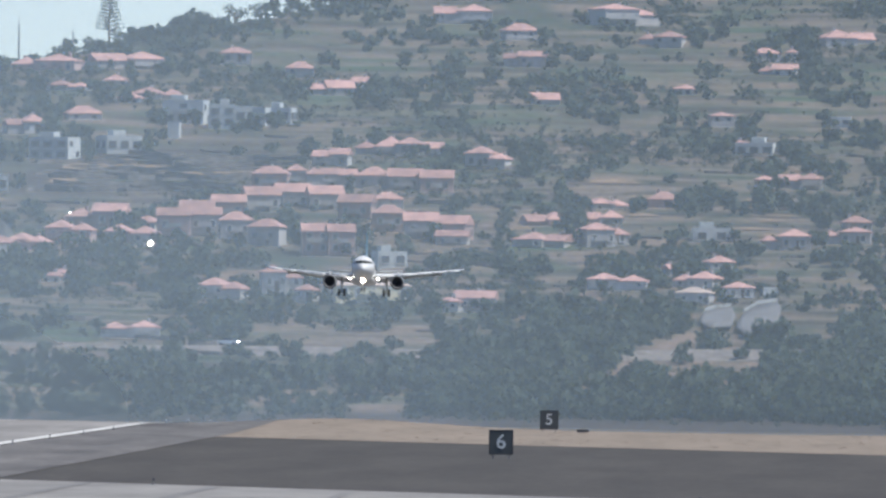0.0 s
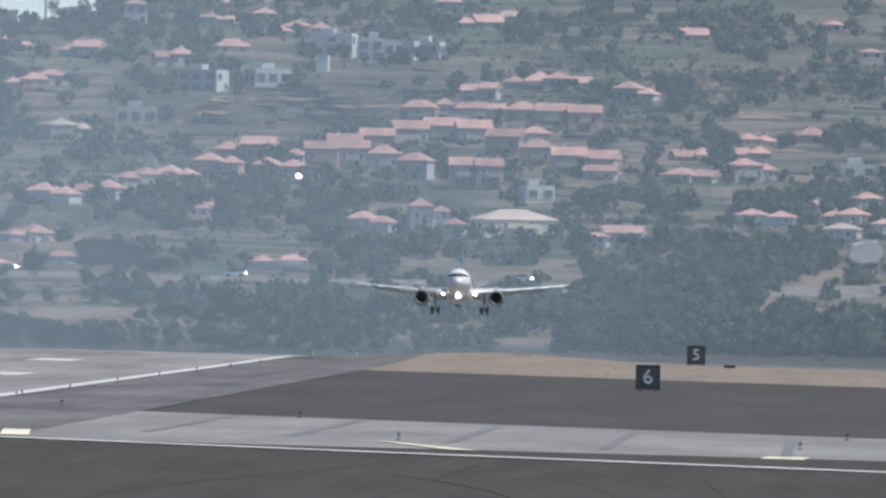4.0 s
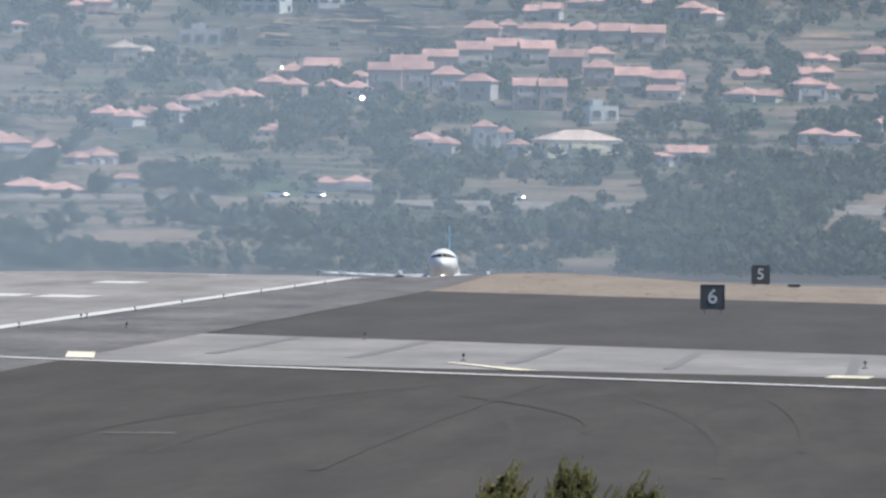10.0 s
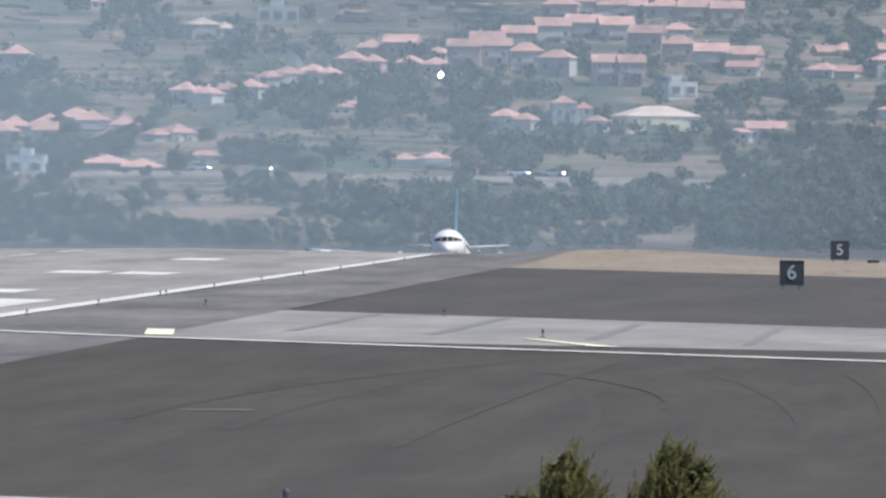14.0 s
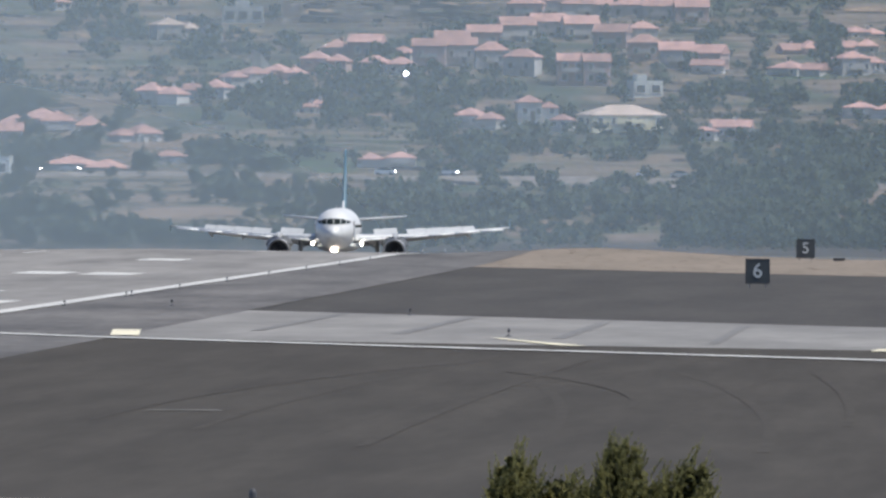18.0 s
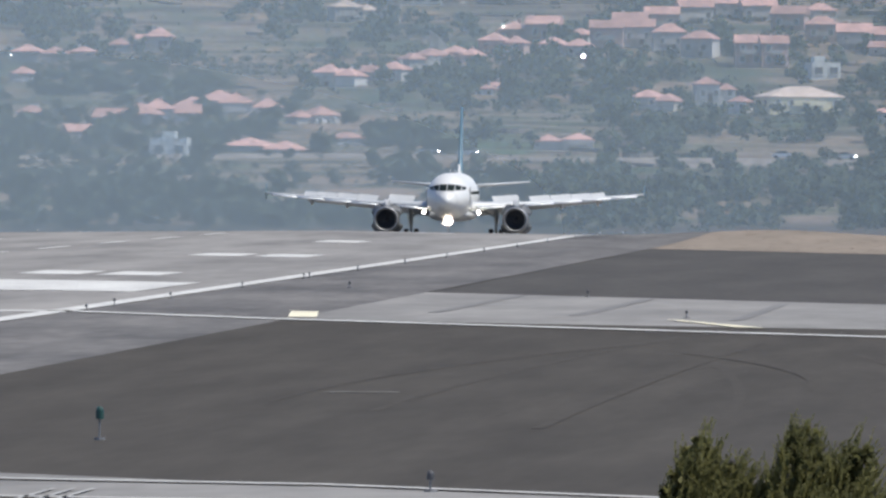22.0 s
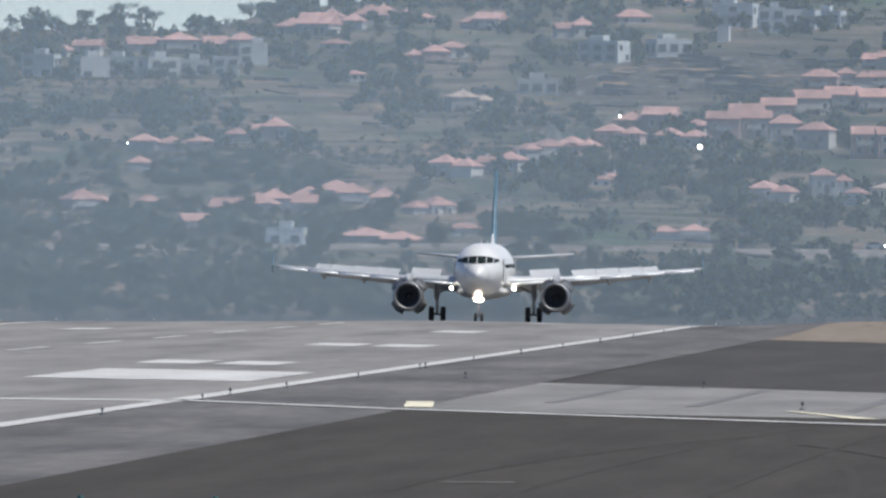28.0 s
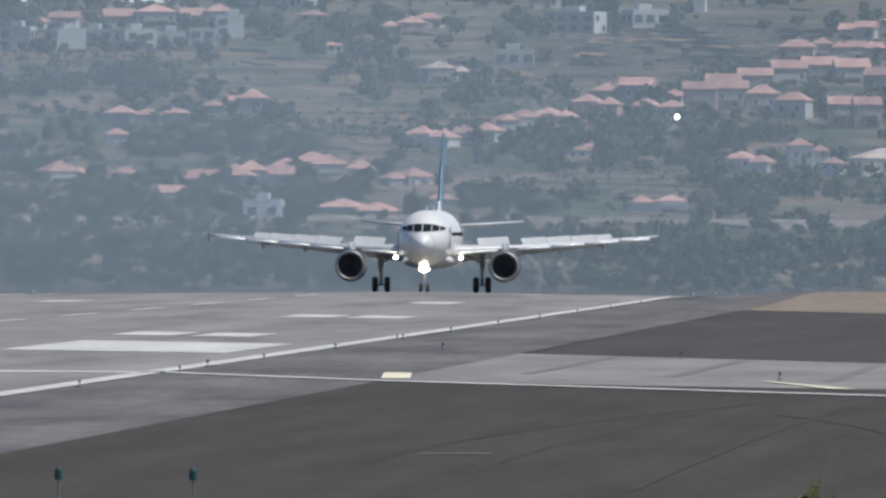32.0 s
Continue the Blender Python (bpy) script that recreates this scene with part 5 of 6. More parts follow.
sow(29, 12000, 3400, 3760, dark_slope, 2.6, 6.0, (0.5, 0.8), "bank_woodland", WOOD, "thick dark trees over the steep bank below the road bend", 50, 12)
sow(17, 9000, 4180, 4960, skyline, 2.0, 4.5, (0.6, 1.0), "ridge_woodland", WOOD, "dark bushes and small trees along the ridge", 60, 10)
sow(5, 50000, 3386, 4960, low_growth, 1.0, 3.0, (0.4, 0.8), "scrub", SCRUB, "low olive-green scrub over the dry terraces", 18, 7)


def blades(name, xs, ys, zs, hs, material, label, seed):
    """Upright tufts of thin pointed blades."""
    q = np.random.default_rng(seed)
    n, k = len(xs), 7
    a = q.uniform(0, math.tau, (n, k))
    foot = np.stack([xs[:, None] + 0.12 * np.cos(a), ys[:, None] + 0.12 * np.sin(a), np.repeat(zs[:, None], k, 1)], -1)
    side = np.stack([np.full_like(a, 0.035), 0 * a, 0 * a], -1)
    tip = foot + np.stack([q.normal(0, 0.16, (n, k)), q.normal(0, 0.1, (n, k)), hs[:, None] * q.uniform(0.5, 1.0, (n, k))], -1)
    v = np.stack([foot - side, foot + side, tip], 2).reshape(-1, 3)
    me = bpy.data.meshes.new(name)
    me.from_pydata(v.tolist(), [], np.arange(len(v)).reshape(-1, 3).tolist())
    me.materials.append(material)
    return tagged(new(name, me), label, "dry grass", kind="stuff")


# dry tufts along the verge's crest and edge
r = np.random.default_rng(9)
tx, ty = r.uniform(-29, 14, 2600), r.uniform(1030, 1400, 2600)
ok = ty > 1105 - (tx + 29.2) * 3.1
tx, ty = tx[ok], ty[ok]
blades("dry_tufts", tx, ty, level(tx, ty) - 0.05, 0.03 + 0.07 * r.uniform(0, 1, len(tx)) ** 2, STRAW_TUFT, "ragged tufts of dry straw-coloured grass on the verge", 12)


# ---- airfield signs and lights ----
def digit_mesh(text, size):
    """A flat raised figure from the built-in font."""
    cu = bpy.data.curves.new("figure", "FONT")
    cu.body, cu.size, cu.extrude, cu.offset = text, size, 0.012, 0.012
    cu.align_x, cu.align_y = "CENTER", "CENTER"
    ob = bpy.data.objects.new("figure", cu)
    scene.collection.objects.link(ob)
    bpy.context.view_layer.update()
    me = bpy.data.meshes.new_from_object(ob.evaluated_get(bpy.context.evaluated_depsgraph_get()))
    bpy.data.objects.remove(ob)
    return me


def distance_sign(text, x, y):
    sign = new("distance_sign")
    z = float(level(np.float64(x), np.float64(y)))
    sign.matrix_basis = pose(x, y, z, 0, 0, 0)
    bd = bmesh.new()
    box(bd, 0, 0, 0.80, 1.17, 0.16, 1.20, 0.02)
    part("panel", bd, SIGN_BLACK, sign, "black sign panel")
    rim = bmesh.new()
    for cx, cz, sx, sz in ((0, 1.41, 1.21, 0.03), (0, 0.19, 1.21, 0.03), (-0.6, 0.8, 0.03, 1.2), (0.6, 0.8, 0.03, 1.2)):
        box(rim, cx, 0, cz, sx, 0.19, sz)
    part("rim", rim, DARK_METAL, sign)
    me = digit_mesh(text, 1.02)
    me.materials.clear()
    me.materials.append(SIGN_WHITE)
    fig = shared("figure", me, sign, pose(0, -0.093, 0.80, 90, 0, 0))
    fig["label"] = "white figure " + text
    for lx in (-0.4, 0.4):
        lg = bmesh.new()
        tube(lg, (lx, 0, -0.1), (lx, 0, 0.22), 0.03, seg=8)
        part("leg", lg, STEEL, sign)
    return tagged(sign, "black distance marker board with a white " + text + " beside the runway", "sign", "distance markers")


distance_sign("6", -10.06, 924)
distance_sign("5", -10.07, 1216)


def field_lamp(x, y, tall, material, label):
    lamp = new("airfield_light")
    lamp.matrix_basis = pose(x, y, float(level(np.float64(x), np.float64(y))), 0, 0, 0)
    st = bmesh.new()
    tube(st, (0, 0, -0.06), (0, 0, tall * 0.62), 0.018, seg=8)
    tube(st, (0, 0, -0.05), (0, 0, 0.03), 0.11, seg=12)
    part("stem", st, STEEL, lamp)
    hd_ = bmesh.new()
    wd = 0.2 * tall if tall < 0.6 else 0.12 * tall
    tube(hd_, (0, 0, tall * 0.58), (0, 0, tall * 0.78), wd, seg=12)
    bmesh.ops.create_uvsphere(hd_, u_segments=12, v_segments=8, radius=wd * 0.95, matrix=Matrix.Translation((0, 0, tall * 0.80)) @ Matrix.Diagonal((1, 1, 1.3, 1)))
    part("head", hd_, material, lamp)
    return tagged(lamp, label, "airfield light", "airfield lights")


for k in range(17):
    for sx in (-37.7, -84.3):
        field_lamp(sx, 602 + 57.6 * k, 0.24, SIGN_WHITE if k > 8 else STEEL, "small elevated runway edge light on a steel stem")
field_lamp(-37.7, 838, 0.24, STEEL, "small elevated runway edge light on a steel stem")
for x, y in ((-38.0, 683), (-33.3, 778), (-21.9, 735), (-15.7, 643), (-1.6, 630), (0.0, 670)):
    field_lamp(x, y, 0.26, DARK_METAL, "short dark taxiway light on the concrete")
for x, y in ((-20.7, 367), (-23.4, 367)):
    field_lamp(x, y, 0.70, LAMP_GREEN, "tall dark round-headed light on the apron")
field_lamp(-12.0, 313, 0.34, DARK_METAL, "small dark taxiway light by the edge line")
cone_box = new("junction_box")
cone_box.matrix_basis = pose(-7.9, 1224, float(level(np.float64(-7.9), np.float64(1224))), 0, 0, 0)
jb = bmesh.new()
box(jb, 0, 0, 0.06, 0.8, 0.5, 0.18, 0.03)
part("casing", jb, DARK_METAL, cone_box)
lid = bmesh.new()
box(lid, 0, 0, 0.17, 0.86, 0.56, 0.04, 0.01)
part("lid", lid, STEEL, cone_box)
tagged(cone_box, "low dark cable box in the dry grass", "box")

# ---- the hill road, walls and masts ----
RB = np.linspace(-110, 70, 420)


def ribbon(name, d0, d1, lift0, lift1, material, label, cat):
    """A strip along the slope between two distances."""
    B, D = np.meshgrid(RB, np.linspace(d0, d1, 3))
    wav = 5 * np.sin(RB / 9.0) + 3 * np.sin(RB / 3.7 + 1)
    D = D + wav
    Z = EYE + ((3613 + wav - 3400) / 1.73 - 139) / 32500 * 3613 + np.linspace(lift0, lift1, 3)[:, None] + 0 * B
    return tagged(grid_mesh(name, D * np.sin(B / 1000), D * np.cos(B / 1000), Z, material), label, cat, kind="structure")


def road_z(b):
    wav = 5 * math.sin(b / 9.0) + 3 * math.sin(b / 3.7 + 1)
    return 3613 + wav, EYE + ((3613 + wav - 3400) / 1.73 - 139) / 32500 * 3613 + 0.75


ribbon("road", 3609, 3617, 0.75, 0.75, ROAD, "grey road running along the foot of the slope", "road")
ribbon("road_bank", 3600, 3609, -1.6, 0.74, STONE, "rough stone bank below the hill road", "bank")


def ribbon_wall(points, tall, thick, material, label):
    """A curved wall: bearing, distance and top height above its foot at each point."""
    wall = new("retaining_wall")
    foot = [hill_place(b, d) for b, d in points]
    wall.matrix_basis = Matrix.Translation(foot[0])
    bm = bmesh.new()
    rows = []
    for p, h in zip(foot, tall):
        q = p - foot[0]
        rows.append([q + Vector((0, 0, -1.5)), q + Vector((0, 0, h)), q + Vector((0, thick, h)), q + Vector((0, thick, -1.5))])
    loft(bm, rows)
    part("wall", bm, material, wall)
    cp = bmesh.new()
    loft(cp, [[r[1] + Vector((0, -0.08, 0)), r[1] + Vector((0, -0.08, 0.15)), r[2] + Vector((0, 0.08, 0.15)), r[2] + Vector((0, 0.08, 0))] for r in rows])
    part("coping", cp, CONCRETE_WALL, wall)
    return tagged(wall, label, "wall", "retaining walls")


def bend_sheet(rows, label):
    """Pale concrete road bend laid on the slope: bearing, near and far distance at each step."""
    bs, ns, fs = np.array(rows).T
    f = np.linspace(0, 1, 5)[:, None]
    D = ns + (fs - ns) * f
    B = bs + 0 * D
    Z = EYE + ((D - 3400) / 1.73 - 139) / 32500 * D + 0.9
    ob = grid_mesh("road_bend", D * np.sin(B / 1000), D * np.cos(B / 1000), Z, ROAD)
    sk = ob.modifiers.new("thickness", "SOLIDIFY")
    sk.thickness = 0.6
    return tagged(ob, label, "road", kind="structure")


PARAPET = "low pale parapet round the hill road bend"
ribbon_wall(((0.1, 3729), (0.71, 3740), (1.57, 3744)), (1.6, 1.6, 1.6), 0.5, CONCRETE_WALL, PARAPET)
ribbon_wall(((2.25, 3727), (3.02, 3753), (3.65, 3758), (4.1, 3762)), (1.6, 1.6, 1.6, 1.6), 0.5, CONCRETE_WALL, PARAPET)
bend_sheet(((-0.11, 3700, 3710), (0.1, 3690, 3729), (0.41, 3684, 3736), (0.71, 3686, 3740), (1.03, 3688, 3742), (1.57, 3689, 3744), (1.79, 3715, 3727)), "pale concrete inner curve of the hill road bend")
bend_sheet(((1.89, 3685, 3692), (2.25, 3666, 3727), (3.02, 3646, 3753), (3.65, 3676, 3758), (4.1, 3702, 3762), (4.28, 3735, 3748)), "pale concrete outer curve of the hill road bend")
ribbon_wall(((3.92, 3670), (5.38, 3642), (7.04, 3614)), (0.9, 0.9, 0.8), 0.5, CONCRETE_WALL, "low pale road parapet falling across the slope")
RAMP = "pale concrete retaining wall of a steep lane"
ribbon_wall(((-41.5, 4044), (-41.0, 4042), (-40.1, 4042)), (1.6, 3.0, 4.4), 0.5, CONCRETE_WALL, RAMP)
ribbon_wall(((-38.5, 3942), (-38.0, 3942), (-37.4, 3943)), (4.8, 3.6, 0.8), 0.5, CONCRETE_WALL, RAMP)
ribbon_wall(((-42.6, 4098), (-41.4, 4092), (-40.2, 4084)), (0.9, 1.0, 0.9), 0.4, CONCRETE_WALL, "low whitewashed lane wall")

# basalt terrace walls along the contours
tw = bmesh.new()
tr = random.Random(5)
for k in range(9):
    d = 4092 + 13.5 * k
    b0, b1 = -36.8 + 0.55 * k + tr.uniform(-0.6, 0.6), -25.5 + 0.5 * k + tr.uniform(-0.8, 0.4)
    n = 26
    rows_ = []
    for s in range(n + 1):
        bb = b0 + (b1 - b0) * s / n
        dd = d + 3.0 * math.sin(bb * 0.8 + 0.3 * k)
        p = hill_place(bb, dd)
        p.z = float(slope_z(np.float64(bb), np.float64(dd)))
        h = 1.0 + 0.25 * math.sin(bb * 2.3 + k)
        rows_.append([p + Vector((0, 0, -0.6)), p + Vector((0, 0, h)), p + Vector((0, 0.6, h)), p + Vector((0, 0.6, -0.6))])
    loft(tw, rows_)
SPOTS = ((-37, -22, 4085, 4215, 34), (-30, -8, 3880, 4300, 40), (-60, -36, 3760, 4200, 44), (-14, 10, 3800, 4250, 40), (-46, -20, 3480, 3700, 20))
for b0, b1, d0, d1, n in SPOTS:
    for k in range(n):
        b, d, ln = tr.uniform(b0, b1), tr.uniform(d0, d1), tr.uniform(0.6, 3.2)
        h = tr.uniform(0.5, 1.1)
        pts = []
        for s in range(5):
            bb = b + ln * s / 4
            dd = d + 2.5 * math.sin(bb * 1.7 + k)
            p = hill_place(bb, dd)
            p.z = float(slope_z(np.float64(bb), np.float64(dd)))
            pts.append([p + Vector((0, 0, -0.5)), p + Vector((0, 0, h)), p + Vector((0, 0.5, h)), p + Vector((0, 0.5, -0.5))])
        loft(tw, pts)
tagged(part("terrace_walls", tw, STONE), "dark dry-stone terrace walls along the contours", "terrace wall", kind="stuff")


def pale_strips():
    """Ploughed strips of dry earth lying on the terraces."""
    bm = bmesh.new()
    q = random.Random(8)
    for b0, b1, d0, d1, n in ((-36, -25, 4095, 4200, 16), (-58, -40, 3880, 4120, 22), (-14, 6, 3900, 4250, 26), (-28, -12, 3900, 4080, 10)):
        for k in range(n):
            b, d, ln = q.uniform(b0, b1), q.uniform(d0, d1), q.uniform(0.8, 3.4)
            wd = q.uniform(4, 10)
            vs = []
            for s in range(7):
                bb = b + ln * s / 6
                row = []
                for e in (0, wd * math.sin(math.pi * (0.08 + 0.84 * s / 6))):
                    p = hill_place(bb, d + e)
                    p.z = float(slope_z(np.float64(bb), np.float64(d + e))) + 0.25
                    row.append(bm.verts.new(p))
                vs.append(row)
            for a, c in zip(vs, vs[1:]):
                bm.faces.new((a[0], c[0], c[1], a[1]))
    return tagged(part("dry_strips", bm, FIELD), "narrow strips of pale dry earth on the terraces", "dry grass", kind="stuff")


pale_strips()


def mast(b, d, tall, head):
    m = new("floodlight_mast")
    p = hill_place(b, d)
    m.matrix_basis = Matrix.Translation(p)
    po = bmesh.new()
    tube(po, (0, 0, -0.5), (0, 0, tall), 0.30, 0.16, 10)
    part("pole", po, STEEL, m)
    if head:
        hb_ = bmesh.new()
        box(hb_, 0, 0, tall - 0.2, 3.4, 0.5, 0.5, 0.05)
        part("crossarm", hb_, STEEL, m)
        for lx in (-1.4, -0.5, 0.5, 1.4):
            fl = bmesh.new()
            box(fl, lx, -0.3, tall - 0.75, 0.7, 0.5, 0.6, 0.05)
            part("floodlight", fl, DARK_METAL, m)
    else:
        an = bmesh.new()
        tube(an, (0, 0, tall), (0, 0, tall + 2.2), 0.06, 0.03, 6)
        part("aerial", an, STEEL, m)
    return tagged(m, "tall grey steel mast on the ridge", "mast", "masts on the ridge")


mast(-51.65, 4345, 14.2, True)
mast(-43.99, 4415, 14.5, True)
mast(-50.93, 4345, 6.0, False)
mast(-37.36, 4490, 9.0, False)
mast(-34.42, 4520, 5.0, False)


def glint_panel(b, d, lift, size):
    """A mirror added to make a bright spot: polished and aimed to throw the sun at the eye."""
    p = hill_place(b, d) + Vector((0, 0, lift))
    to_eye = (Vector((0, 0, EYE)) - p).normalized()
    n = (to_eye + SUN_FROM).normalized()
    g = new("solar_collector")
    g.matrix_basis = Matrix.Translation(p) @ n.to_track_quat("Z", "Y").to_matrix().to_4x4()
    sh = bmesh.new()
    tube(sh, (0, 0, -0.04), (0, 0, 0.0), size / 2, seg=16)
    part("mirror_disc", sh, MIRROR, g, "polished sheet catching the sun")
    ft = bmesh.new()
    tube(ft, (0, 0, -0.05), n.to_track_quat("Z", "Y").to_matrix().inverted() @ Vector((0, 0, -lift - 0.6)), 0.06, seg=8)
    part("stand", ft, STEEL, g)
    return tagged(g, "small polished mirror aimed to glint in the sun", "solar collector", "glinting collectors")


glint_panel(-30.1, 3907, 1.9, 0.48)
glint_panel(-61.3, 3904, 1.8, 0.22)
glint_panel(-34.5, 3990, 2.5, 0.15)
glint_panel(-41.2, 4270, 3.5, 0.15)


# ---- ridge trees ----
def trunk_mesh(bm, tall, r0, lean=0.0):
    pts = [Vector((lean * k * k / 9, 0, tall * k / 3)) for k in range(4)]
    for k, (a, c) in enumerate(zip(pts, pts[1:])):
        tube(bm, a, c, r0 * (1 - 0.25 * k), r0 * (0.75 - 0.25 * k), 8)


def crown_mesh(name, blobs, material, parent, seed, least=1.2):
    """A crown of many small leaf clumps, sown round the given centres: x, y, z, radius, height, count."""
    q = np.random.default_rng(seed)
    rows = []
    for x, y, z, rad, hh, n in blobs:
        v = q.normal(size=(n, 3))
        v /= np.linalg.norm(v, axis=1, keepdims=True)
        v *= q.uniform(0.35, 1.0, (n, 1)) ** 0.6
        for a in v:
            s = q.uniform(0.28, 0.6) * min(1.0, rad * 0.7) * (0.9 if rad > 0.3 else 1.0)
            rows.append((x + a[0] * rad, y + a[1] * rad, z + a[2] * hh, s * 1.4, s))
    ob = clumps(name, rows, material, "", seed, 9, least)
    for key in ("category", "kind"):
        del ob[key]
    ob.parent = parent
    return ob


def norfolk_pine(b, d, tall):
    t = new("norfolk_pine")
    t.matrix_basis = Matrix.Translation(hill_place(b, d))
    tk = bmesh.new()
    tube(tk, (0, 0, -0.5), (0, 0, tall), 0.35, 0.05, 8)
    part("trunk", tk, BARK, t)
    blobs = []
    z = 4.5
    k = 0
    while z < tall:
        reach = 3.3 * (1 - (z - 4.0) / (tall - 3.0)) + 0.35
        lb = bmesh.new()
        for a in range(7):
            an = a * math.tau / 7 + k
            tip = Vector((reach * math.cos(an), reach * math.sin(an), z + 0.25 * reach))
            tube(lb, (0, 0, z), tip, 0.07, 0.03, 5)
            for f in (0.45, 0.75, 1.0):
                blobs.append((tip.x * f, tip.y * f, z + 0.25 * reach * f, 0.42, 0.22, 5))
        part("whorl", lb, BARK, t)
        z += 1.15 - 0.03 * z
        k += 1
    crown_mesh("crown", blobs, WOOD, t, 77)
    return tagged(t, "tall dark norfolk pine with tiered branches on the ridge", "tree")


def round_tree(name, b, d, tall, wide, flat, seed, label):
    q = random.Random(seed)
    t = new(name)
    t.matrix_basis = Matrix.Translation(hill_place(b, d) + Vector((0, 0, -0.3)))
    tk = bmesh.new()
    trunk_mesh(tk, tall * 0.6, 0.04 * tall, q.uniform(-0.4, 0.4))
    part("trunk", tk, BARK, t)
    blobs = []
    for k in range(7):
        an, rr = q.uniform(0, math.tau), wide / 2 * q.uniform(0.25, 0.75)
        c = Vector((rr * math.cos(an), rr * math.sin(an), tall * q.uniform(0.28, 0.72)))
        lb = bmesh.new()
        tube(lb, (0, 0, tall * 0.2), c, 0.018 * tall, 0.006 * tall, 6)
        part("limb", lb, BARK, t)
        blobs.append((c.x, c.y, c.z, wide * 0.24, tall * flat, 34))
    crown_mesh("crown", blobs, WOOD, t, seed)
    return tagged(t, label, "tree", "trees on the ridge")


def cypress(b, d, tall, seed):
    t = new("cypress")
    t.matrix_basis = Matrix.Translation(hill_place(b, d) + Vector((0, 0, -0.3)))
    tk = bmesh.new()
    tube(tk, (0, 0, -0.3), (0, 0, tall * 0.85), 0.2, 0.04, 8)
    part("trunk", tk, BARK, t)
    crown_mesh("crown", [(0, 0, 0.8 + tall * k / 8, 0.95 * (1 - 0.08 * k), tall / 9, 22) for k in range(8)], WOOD, t, seed)
    return tagged(t, "narrow dark cypress on the ridge", "tree", "trees on the ridge")


norfolk_pine(-32.45, 4528, 15.0)
for i, (b, d, tall, wide, flat) in enumerate(((-61.6, 4296, 6.5, 6.5, 0.10), (-60.6, 4292, 6.0, 6.0, 0.10), (-59.9, 4290, 5.4, 5.0, 0.10), (-49.2, 4352, 6.2, 5.5, 0.18), (-48.3, 4356, 5.0, 6.0, 0.18), (-46.9, 4372, 7.0, 7.0, 0.14), (-45.9, 4376, 5.4, 6.0, 0.16),
                                             (-43.2, 4404, 6.0, 6.0, 0.16), (-42.0, 4410, 5.4, 6.5, 0.16), (-54.6, 4318, 5.5, 5.5, 0.16), (-53.4, 4326, 5.0, 5.5, 0.16), (-52.6, 4335, 4.5, 5.0, 0.16), (-33.4, 4520, 5.0, 6.0, 0.18), (-31.8, 4535, 5.2, 7.0, 0.18), (-30.6, 4545, 4.4, 5.0, 0.18),
                                             (-28.2, 4590, 4.6, 6.0, 0.18), (-27.0, 4600, 5.0, 6.5, 0.18), (-25.6, 4612, 5.6, 6.5, 0.18), (-24.2, 4620, 5.6, 7.0, 0.18), (-22.6, 4640, 5.5, 7.0, 0.18), (-21.0, 4660, 6.0, 7.0, 0.18), (-56.6, 4284, 3.6, 4.6, 0.18), (-63.6, 4286, 5.0, 5.0, 0.16), (-65.4, 4276, 5.4, 6.0, 0.16))):
    round_tree("ridge_tree", b, d, tall, wide, flat, 100 + i, "spreading dark tree against the sky on the ridge")
cypress(-40.78, 4448, 9.0, 31)
cypress(-39.95, 4446, 6.5, 32)


# ---- the shrub before the camera ----
def spray_mesh(name, sprays, seed):
    """Feathery upright sprays: each a curved axis set with small leaf blades. Rows: foot, tip, reach."""
    q = np.random.default_rng(seed)
    verts, faces = [], []
    for foot, tip, reach in sprays:
        foot, tip = np.array(foot), np.array(tip)
        bend = q.normal(0, 0.06, 3) * np.linalg.norm(tip - foot)
        n = 34
        for k in range(n):
            f = k / (n - 1)
            c = foot + (tip - foot) * f + bend * f * (1 - f) * 4
            ang, out = q.uniform(0, math.tau), reach * (1.05 - 0.85 * f) * q.uniform(0.5, 1.1)
            side = np.array([math.cos(ang), math.sin(ang), 0.0])
            end = c + side * out + np.array([0, 0, out * q.uniform(0.6, 1.6)])
            wide = np.array([-side[1], side[0], 0.0]) * q.uniform(0.004, 0.008)
            i = len(verts)
            mid = (c + end) / 2 + np.array([0, 0, 0.004])
            verts += [c - wide * 0.4, c + wide * 0.4, mid + wide, end, mid - wide]
            faces.append((i, i + 1, i + 2, i + 3, i + 4))
    me = bpy.data.meshes.new(name)
    me.from_pydata([tuple(map(float, v)) for v in verts], [], faces)
    me.materials.append(NEEDLE)
    return me


